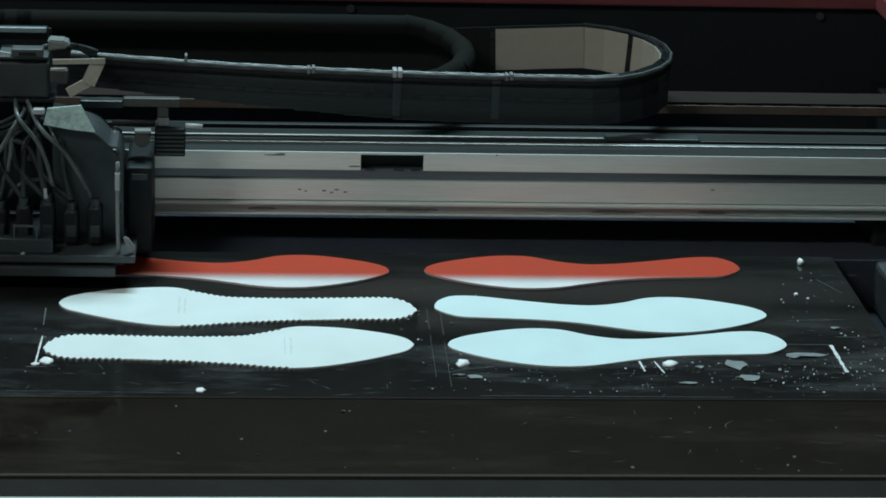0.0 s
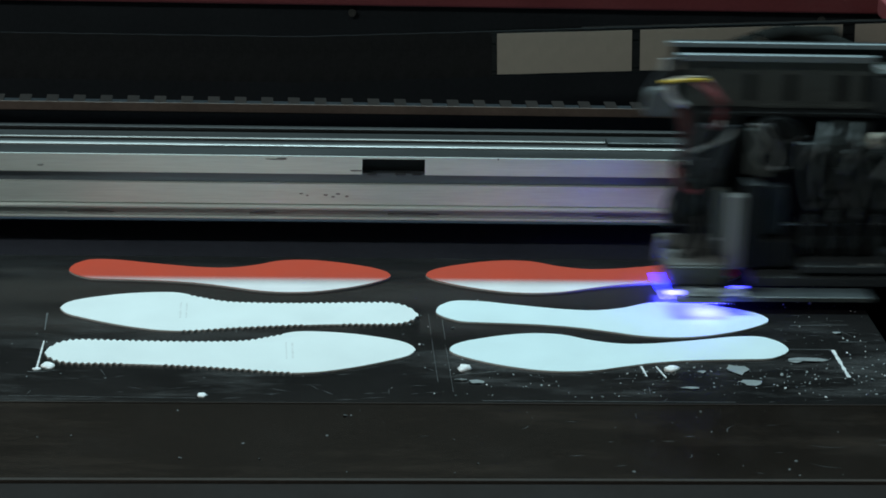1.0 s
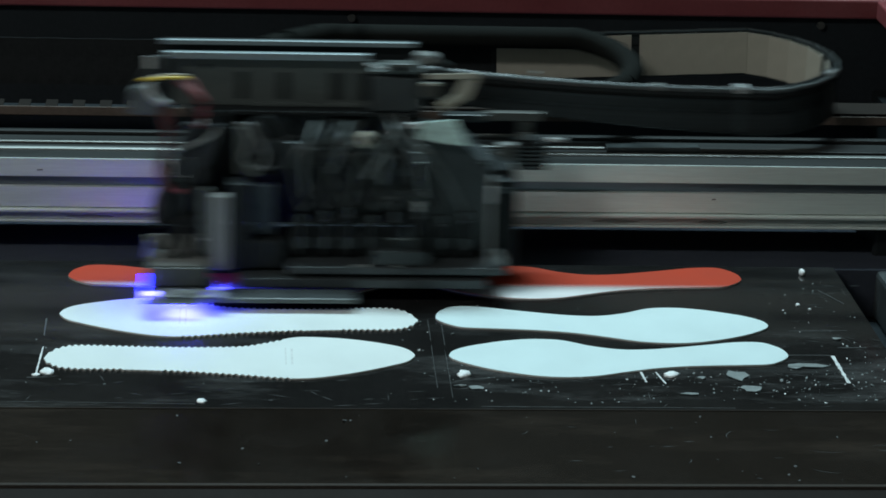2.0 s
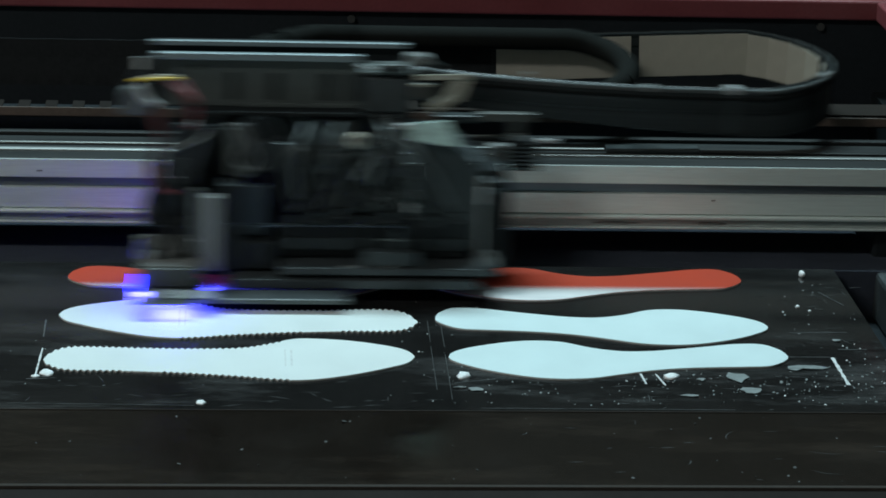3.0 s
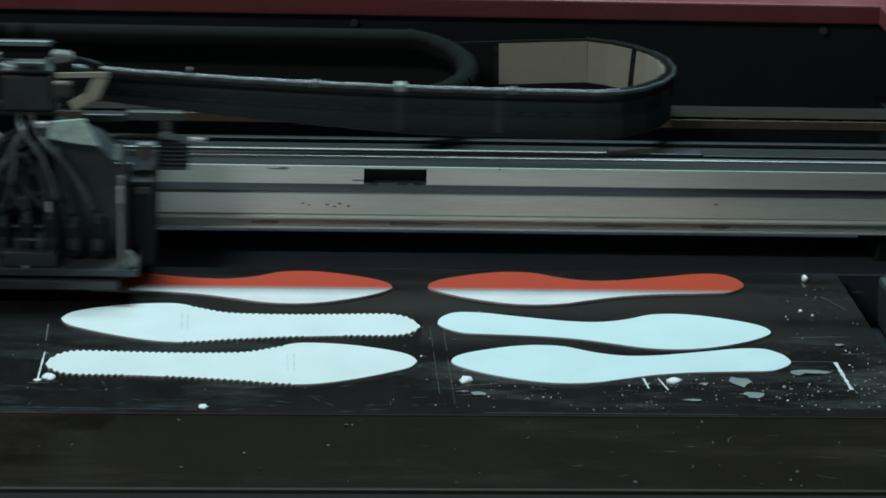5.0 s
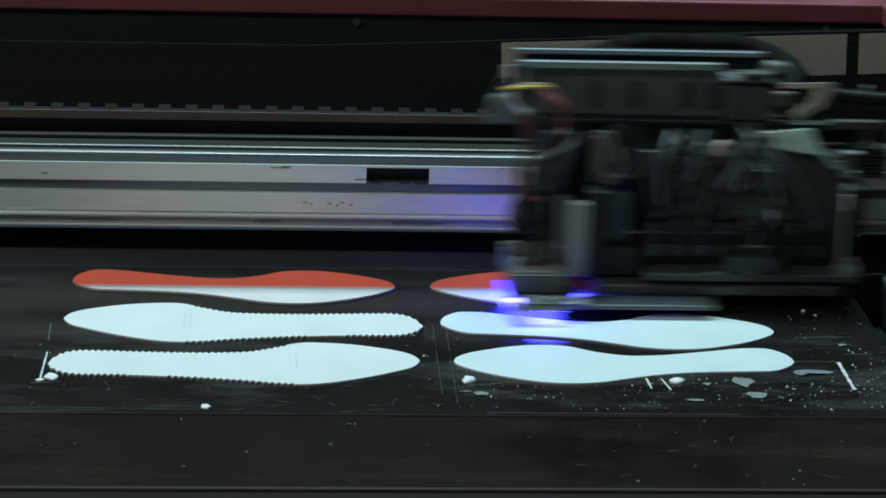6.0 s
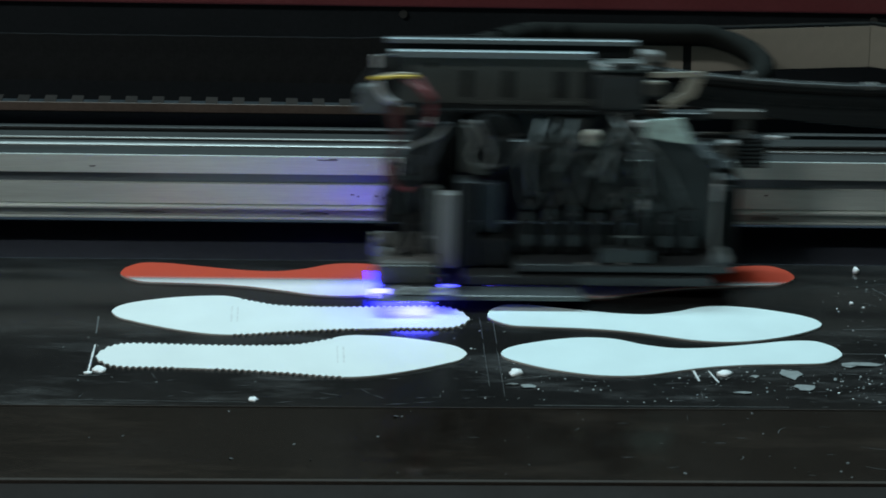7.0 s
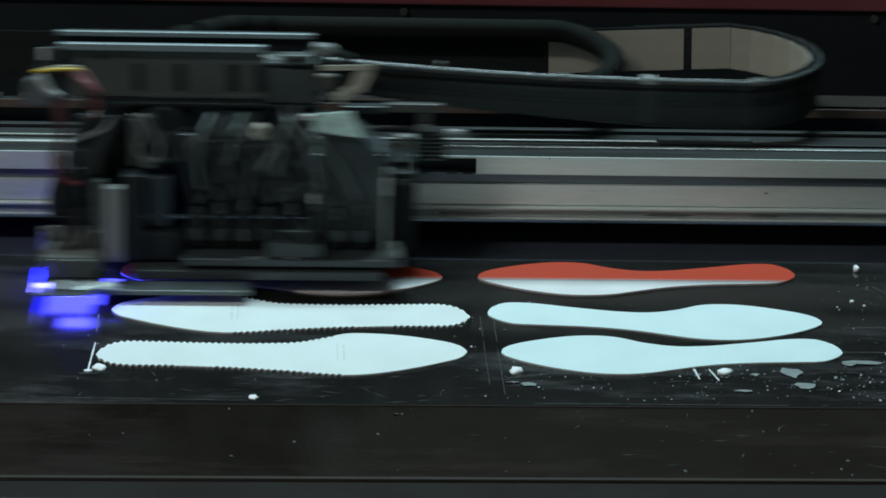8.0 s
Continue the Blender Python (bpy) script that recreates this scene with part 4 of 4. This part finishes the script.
        xt = 0.128 + 0.0022 * k if side_k == 0 else 0.172 + 0.0020 * k
        x1 = 0.104 + 0.0182 * (k // 2) + 0.006
        j = [rnd.uniform(-0.003, 0.003) for _ in range(5)]
        pipe("ink_tube", ((xt + 0.004, 0.178, 0.131), (xt + j[0], 0.158, 0.126 - 0.001 * k), ((x0 + x1) / 2 + j[1], 0.149, 0.108 + j[2]), ((x0 + 2 * x1) / 3 + j[3], 0.146, 0.087 + j[4]), (x1, 0.142, 0.064)), rnd.choice((0.0017, 0.0022, 0.0026)), M_OLIVE if k % 3 else M_TUBE, "dull olive ink tube" if k % 3 else "glossy dark ink tube")
    for pts, r in ((((0.1760, 0.165, 0.1370), (0.1800, 0.140, 0.1300), (0.1948, 0.136, 0.1116), (0.2010, 0.136, 0.0960), (0.2051, 0.138, 0.0770)), 0.0017),
                   (((0.1850, 0.165, 0.1370), (0.1960, 0.139, 0.1230), (0.2141, 0.136, 0.1050), (0.2235, 0.136, 0.0900), (0.2311, 0.138, 0.0750)), 0.0017),
                   (((0.1990, 0.160, 0.1240), (0.2100, 0.137, 0.1100), (0.2250, 0.137, 0.0890), (0.2345, 0.139, 0.0680)), 0.0012),
                   (((0.1840, 0.160, 0.1320), (0.1779, 0.138, 0.1262), (0.1680, 0.136, 0.1090), (0.1575, 0.138, 0.0930)), 0.0016),
                   (((0.1790, 0.160, 0.1260), (0.1756, 0.138, 0.1181), (0.1735, 0.137, 0.1030), (0.1712, 0.139, 0.0880)), 0.0014),
                   (((0.1450, 0.160, 0.1320), (0.1393, 0.138, 0.1244), (0.1370, 0.137, 0.1100), (0.1318, 0.139, 0.0970)), 0.0015),
                   (((0.1200, 0.160, 0.1320), (0.1130, 0.139, 0.1180), (0.1100, 0.138, 0.0980), (0.1130, 0.140, 0.0760)), 0.0015)):
        pipe("ink_tube", pts, r, M_TUBE_PALE, "thin pale ink tube")
    part("manifold", B(0.112, 0.180, 0.152, 0.17, 0.0965, 0.112, bevel=0.003), M_BLACK, c)
    part("valve", B(0.1818, 0.1962, 0.148, 0.160, 0.0925, 0.0995, bevel=0.0012), M_DARK, c, "dull brown valve block")
    pipe("elbow_pipe", ((0.1700, 0.148, 0.0640), (0.1760, 0.146, 0.0720), (0.1850, 0.146, 0.0772), (0.1950, 0.149, 0.0782)), 0.0022, M_DARK, "dark elbow pipe")
    part("tube_clamp", pellet(0.1580, 0.142, 0.1230, 0.0062, 0.0050, 0.0070), M_TAPE, c, "dull cream tube clamp", smooth=True)
    part("clamp_screw", rod(bmesh.new(), (0.1570, 0.1355, 0.1255), (0.1570, 0.1375, 0.1255), 0.0020, 10), M_PALE, c)
    part("steel_pin", rod(bmesh.new(), (0.2002, 0.1345, 0.0680), (0.1998, 0.1345, 0.0755), 0.0015, 8), M_CLIP, c, "small bright pin")
    # the end of the carriage beside the heads: curved cover, mint plate, rod and knob
    prof = spline([(0.196, 0, 0.128), (0.215, 0, 0.123), (0.236, 0, 0.117), (0.2480, 0, 0.107), (0.2570, 0, 0.098), (0.2590, 0, 0.031)], 5)
    bm = bmesh.new()
    rings = []
    for i, q in enumerate(prof):
        d = prof[min(i + 1, len(prof) - 1)] - prof[max(i - 1, 0)]
        n = Vector((-d.z, 0, d.x)).normalized() * 0.0015
        rings.append([bm.verts.new(Vector((v.x, y, v.z))) for v, y in ((q, 0.147), (q, 0.20), (q - n, 0.20), (q - n, 0.147))])
    for a, b in zip(rings, rings[1:]):
        for i, j in ((0, 1), (1, 2), (2, 3), (3, 0)):
            bm.faces.new((a[i], a[j], b[j], b[i]))
    bm.faces.new(rings[0])
    bm.faces.new(rings[-1][::-1])
    part("curved_cover", bm, M_GREY, c, "smooth dark curved cover")
    plate("cover_face", ((0.2060, 0.0310), (0.2570, 0.0310), (0.2555, 0.0970), (0.2470, 0.1060), (0.2350, 0.1160), (0.2040, 0.1230)), 0.1505, 0.1535, M_DARK, "dark curved cover face")
    plate("mint_plate", ((0.2015, 0.1368), (0.2271, 0.1395), (0.2377, 0.1183), (0.2200, 0.1200), (0.1985, 0.1240)), 0.1435, 0.1455, M_MINT, "pale mint green plate")
    part("white_plug", B(0.1905, 0.1995, 0.144, 0.150, 0.1315, 0.1358, bevel=0.001), M_CLIP, c, "small white plug")
    pipe("guide_rod", ((0.2560, 0.122, 0.0270), (0.2553, 0.122, 0.0600), (0.2556, 0.123, 0.1010)), 0.0016, M_PALE, "thin metal rod")
    # Brighter segment partway up the rod.
    pipe("bright_segment", ((0.2553, 0.1219, 0.0790), (0.2554, 0.1219, 0.0930)), 0.0020, M_CLIP, "brighter segment of the metal rod")
    part("end_cover", B(0.2600, 0.2805, 0.165, 0.2395, 0.0130, 0.0840, bevel=0.003), M_BLACK, c)
    part("end_strip", B(0.2645, 0.2765, 0.1640, 0.1649, 0.0740, 0.0790, bevel=0.0004), M_GREY, c, "grey strip on the end cover")
    plate("knob", ((0.2595, 0.0420), (0.2630, 0.0415), (0.2685, 0.0330), (0.2675, 0.0290), (0.2640, 0.0295)), 0.118, 0.124, M_PALE, "pale plastic knob", 0.0012)
    # base plates
    part("base_plate", B(0.100, 0.2688, 0.115, 0.219, 0.0222, 0.0280, bevel=0.0008), M_GREY, c, "grey base plate")
    part("base_gap", B(0.100, 0.260, 0.119, 0.219, 0.0195, 0.0221), M_BLACK, c)
    part("head_plate", B(0.060, 0.2536, 0.112, 0.219, 0.0120, 0.0194, bevel=0.0008), M_GREY, c, "grey print head plate")
    part("clip_block", B(0.1650, 0.2060, 0.1185, 0.130, 0.0282, 0.0400, bevel=0.001), M_DARK, c)
    bm = bmesh.new()
    for a in ((0.1760, 0.1772, 0.0401, 0.0490), (0.1932, 0.1944, 0.0401, 0.0490), (0.1760, 0.1944, 0.0490, 0.0503)):
        box(bm, a[0], a[1], 0.120, 0.122, a[2], a[3])
    part("clip_loop", bm, M_SHEET, c, "small grey wire clip")
    for x in (0.152, 0.160, 0.1835):
        part("plate_screw", pellet(x, 0.117, 0.0286, 0.0022, 0.0014, 0.0016), M_PALE, c, "small bright screw", smooth=True)
    guard = part("head_guard", B(0.030, 0.1512, 0.088, 0.111, 0.0080, 0.0118, bevel=0.0008), M_GREY, c, "thin dark guard plate")
    part("guard_edge", B(0.032, 0.1512, 0.0868, 0.0879, 0.0083, 0.0117, bevel=0.0003), M_SHEET, guard)
    # end bracket that rides on the rail
    br = part("rail_bracket", B(0.2569, 0.3012, 0.20, 0.208, 0.1228, 0.1300, bevel=0.001), M_ARM, c, "dull grey bracket arm")
    part("bracket_post", B(0.2835, 0.2923, 0.20, 0.208, 0.1078, 0.1227, bevel=0.001), M_ARM, br)
    part("post_foot", B(0.2832, 0.2926, 0.1985, 0.1999, 0.1078, 0.1145, bevel=0.0005), M_PALE, br, "pale foot of the post")
    part("bracket_block", B(0.2815, 0.3055, 0.194, 0.215, 0.0842, 0.1070, bevel=0.0012), M_BLACK, br, "ribbed black block")
    for k in range(6):
        part("rib", B(0.2825, 0.3045, 0.1926, 0.1938, 0.0860 + 0.0034 * k, 0.0876 + 0.0034 * k), M_DARK, br)
    part("arm", B(0.2230, 0.2565, 0.200, 0.212, 0.1215, 0.1275, bevel=0.001), M_DARK, c)
    part("roller", rod(bmesh.new(), (0.2720, 0.185, 0.1005), (0.2720, 0.200, 0.1005), 0.0062, 18), M_ARM, c, "pale roller")
    part("roller_cap", B(0.2660, 0.2790, 0.184, 0.196, 0.1058, 0.1082, bevel=0.0006), M_PALE, c)
    part("roller", rod(bmesh.new(), (0.2505, 0.185, 0.1032), (0.2505, 0.205, 0.1032), 0.0030, 18), M_PALE, c)
    part("axle", rod(bmesh.new(), (0.248, 0.196, 0.1125), (0.282, 0.196, 0.1125), 0.0012, 10), M_ARM, c, "thin steel axle", smooth=True)
    part("axle_tip", rod(bmesh.new(), (0.3056, 0.196, 0.1095), (0.3190, 0.196, 0.1088), 0.0019, 12), M_CLIP, c, "bright axle tip", smooth=True)
    # crumpled foil on the lamp's overhang
    rnd = random.Random(8)
    bm = bmesh.new()
    prev = None
    for k in range(19):
        x = -0.001 + 0.0029 * k
        row = [bm.verts.new((x, 0.0790 + 0.0050 * j + rnd.uniform(-0.0008, 0.0008), 0.0150 + 0.0006 * j + rnd.uniform(-0.0006, 0.0016))) for j in range(4)]
        if prev:
            for j in range(3):
                bm.faces.new((prev[j], prev[j + 1], row[j + 1], row[j]))
        prev = row
    bmesh.ops.solidify(bm, geom=bm.faces[:], thickness=0.0003)
    part("foil", bm, M_FOIL, c, "crumpled metal foil strip")
    MOVING.append((c, [(t, pose(x, 0, 0)) for t, x in SWEEP]))
    return c


carriage()


# ---- the looped cable band and the hose inside it ----
def loop_point(u, bend_x, r, y_back, z_front, z_back, y_run=None):
    """Where the point of the loop that lies at bend_x + u when laid out on the back run is; the front run returns towards -x."""
    if u <= 0:
        x = bend_x + u
        return Vector((x, y_run(x) if y_run else y_back, z_back(x)))
    turn = math.pi * r
    zb = z_back(bend_x)
    if u < turn:
        a = u / r
        k = a / math.pi
        return Vector((bend_x + r * math.sin(a), y_back - r + r * math.cos(a), zb * (1 - k) + z_front(0) * k))
    return Vector((bend_x - (u - turn), y_back - 2 * r, z_front(u - turn)))


def link_pose(u, h, args):
    p, q, c = loop_point(u - h, *args), loop_point(u + h, *args), loop_point(u, *args)
    x = (q - p).normalized()
    z = Vector((0, 0, 1))
    y = z.cross(x).normalized()
    z = x.cross(y)
    m = Matrix((x, y, z)).transposed().to_4x4()
    return Matrix.Translation(c) @ m


BEND = 0.2219 - 0.068 + 0.484 / 2  # the bend's centre when the carriage's bar starts at x = 0


def sleeve(profile, w, grow=1.0):
    """A profile in (y, z), drawn along x from -w to w, open at the ends; neighbours differ a little in size."""
    profile = [(y * grow, z * grow) for y, z in profile]
    bm = bmesh.new()
    a, b = ([bm.verts.new((x, y, z)) for y, z in profile] for x in (-w, w))
    n = len(profile)
    for k in range(n):
        bm.faces.new((a[k], a[(k + 1) % n], b[(k + 1) % n], b[k]))
    return bm


def cable_band():
    """A flat band standing on edge: back run fixed, bend following at half the carriage's speed."""
    t = thing("cable_band", "black looped cable band with beige patches inside", "cable loop", at=(0, 0, 0))
    r, pitch = 0.065, 0.0205
    first = -0.66
    last = 2 * BEND - 0.205 + math.pi * r
    n = int((last - first) / pitch)

    def z_back(x):
        return 0.1182 + 0.043 * (min(max(x, -0.1), 0.45) - 0.0745)

    shapes = {}

    def link_mesh(kind):
        if kind in shapes:
            return shapes[kind]
        odd, low, clear, still = kind
        w = pitch * 0.56
        # open at both ends, so that neighbours run into one another
        prof = [(-0.004, -low + 0.001), (-0.003, -low), (0.003, -low), (0.004, -low + 0.001), (0.0042, -0.2 * low), (0.0040, 0.008), (0.0046, 0.012), (0.0040, 0.0165), (-0.0022, 0.0205), (-0.004, 0.0203)]
        grow = 1.012 if odd else 1.0
        if still:
            prof = [(-0.004, -low), (0.004, -low), (0.004, 0.012), (-0.0034, 0.0202), (-0.004, 0.0200)]
        me = mesh_of("link", sleeve(prof, w, grow), M_BACK if still else M_BAND)
        if still:
            shapes[kind] = (me, [])
            return shapes[kind]
        edges = [mesh_of("upper_edge", sleeve([(0.0036, 0.0165), (0.0052, 0.0169), (0.0058, 0.0185), (0.0052, 0.0200), (0.0036, 0.0204)], w, grow), M_CLEAR if clear else M_BAND_EDGE)]
        if clear:
            edges.append(mesh_of("second_tube", sleeve([(0.0036, 0.0105), (0.0050, 0.0110), (0.0054, 0.0124), (0.0050, 0.0136), (0.0036, 0.0140)], w, grow), M_BAND_EDGE))
        shapes[kind] = (me, edges)
        return shapes[kind]

    pin = mesh_of("pin", B(-0.001, 0.0012, -0.0030, 0.0062, 0.0190, 0.0258, bevel=0.0004), M_PALE)
    bm = B(-0.0035, -0.0008, -0.0030, 0.0064, 0.0170, 0.0222, bevel=0.0005)
    box(bm, 0.0005, 0.0030, -0.0030, 0.0064, 0.0165, 0.0216, bevel=0.0005)
    tie = mesh_of("cable_tie", bm, M_PALE)
    strap = mesh_of("strap", B(0.0068, 0.0135, 0.0044, 0.0051, -0.0165, 0.0164, bevel=0.0002), M_DARK)
    patches = ((0.0735, 0.1914), (0.1990, 0.3780), (0.3890, 0.56))
    bm = B(0.0065, 0.0100, -0.0050, 0.0068, 0.0165, 0.0228, bevel=0.0008)
    box(bm, 0.0108, 0.0145, -0.0050, 0.0068, 0.0165, 0.0228, bevel=0.0008)
    clip = mesh_of("clip", bm, M_CLIP)
    for i in range(n + 1):
        x = first + i * pitch
        # towards the carriage the band tapers to the bare sleeves
        run = (n - i) * pitch
        me, edges = link_mesh((i % 2, round(min(0.0205, 0.0065 + 0.05 * run), 4), run < 0.62, x < 0.06))
        o = new("link", me)
        o.parent = t
        for edge in edges:
            e = new(edge.name.split(".")[0], edge)
            e.parent = o
        for a, b in patches:
            lo, hi = max(a, x - pitch / 2) - x, min(b, x + pitch / 2) - x
            if hi - lo > 0.001:
                bm = box(bmesh.new(), lo - (0.001 if a < x - pitch / 2 else 0), hi + (0.001 if b > x + pitch / 2 else 0), -0.0047 - 0.0001 * (i % 2), -0.00415, -0.0183 - 0.0001 * (i % 2), 0.0183)
                p = new("patch", mesh_of("patch", bm, M_BEIGE))
                p.parent = o
                tagged(p, "beige patch inside the band")
        if i == n - 4:
            p = new("pin", pin)
            p.parent = o
            tagged(p, "small pale pin")
        if i in (n - 9, n - 17):
            p = new("cable_tie", tie)
            p.parent = o
            tagged(p, "small grey cable tie")
        if i in (n - 13, n - 17):
            p = new("strap", strap)
            p.parent = o
            tagged(p, "dull grey strap across the band")
        if i == n - 13:
            p = new("clip", clip)
            p.parent = o
            tagged(p, "white plastic clip")
        rows = []
        for tm, cx in SWEEP:
            bx = BEND + cx / 2
            front = bx - (cx + 0.205)

            def z_front(d, f=front):
                k = min(max(d / max(f, 0.05), 0), 1)
                return 0.1088 + 0.0152 * k ** 2.2
            rows.append((tm, link_pose(x - bx, 0.006, (bx, r, 0.42, z_front, z_back))))
        MOVING.append((o, rows))
    return t


def grey_hose():
    t = thing("looped_hose", "dark grey hose looped inside the cable band", "hose", at=(0, 0, 0))
    r, pitch = 0.044, 0.0200
    length = 0.475 + math.pi * r + 0.02
    n = int(length / pitch)
    bm = sleeve([(0.0095 * math.cos(k * math.pi / 8), 0.0095 * math.sin(k * math.pi / 8)) for k in range(16)], pitch * 0.56)
    me = mesh_of("hose_piece", bm, M_HOSE, True)
    me2 = mesh_of("hose_piece", sleeve([(0.0095 * math.cos(k * math.pi / 8), 0.0095 * math.sin(k * math.pi / 8)) for k in range(16)], pitch * 0.56, 1.012), M_HOSE, True)
    for i in range(n + 1):
        s = i * pitch
        o = new("hose_piece", me if i % 2 else me2)
        o.parent = t
        rows = []
        for tm, cx in SWEEP:
            bx = BEND - 0.150 + cx / 2

            # one end sits on the carriage; the slack of the front run lies coiled behind it
            def run(q, c=cx):
                k = min(max((q - c) / 0.09, 0), 1)
                return 0.335 + 0.070 * k * k * (3 - 2 * k)
            m = link_pose(s - (bx - cx), 0.006, (bx, r, 0.405, lambda d: 0.112, lambda q: 0.1405, run))
            m.translation.x = max(m.translation.x, cx + 0.050 + 0.02 * (i % 7))
            rows.append((tm, m))
        MOVING.append((o, rows))
    return t


cable_band()
grey_hose()


def tray_shutter():
    """A jointed cover that the carriage draws over the tray; past the end of the tray it dives into the cabinet."""
    t = thing("tray_shutter", "dull brown jointed shutter drawn over the cable tray", "shutter", at=(0, 0, 0))
    pitch, r, edge = 0.045, 0.03, 0.455
    me = mesh_of("shutter_piece", B(-0.0235, 0.0235, 0.3535, 0.3890, -0.0004, 0.0004), M_SHUTTER)
    for i in range(16):
        o = new("shutter_piece", me)
        o.parent = t
        rows = []
        for tm, cx in SWEEP:
            x = cx + 0.235 + pitch * i
            u = x - edge
            z = 0.0898 + 0.00012 * (i % 2)
            if u <= 0:
                m = pose(x, 0, z)
            elif u < r * math.pi / 2:
                m = pose(edge + r * math.sin(u / r), 0, z - r + r * math.cos(u / r), 0, math.degrees(u / r), 0)
            else:
                m = pose(edge + r, 0, z - r - (u - r * math.pi / 2), 0, 90, 0)
            rows.append((tm, m))
        MOVING.append((o, rows))
    return t


tray_shutter()


def motions():
    for ob, rows in MOVING:
        walk(ob, rows)


motions()
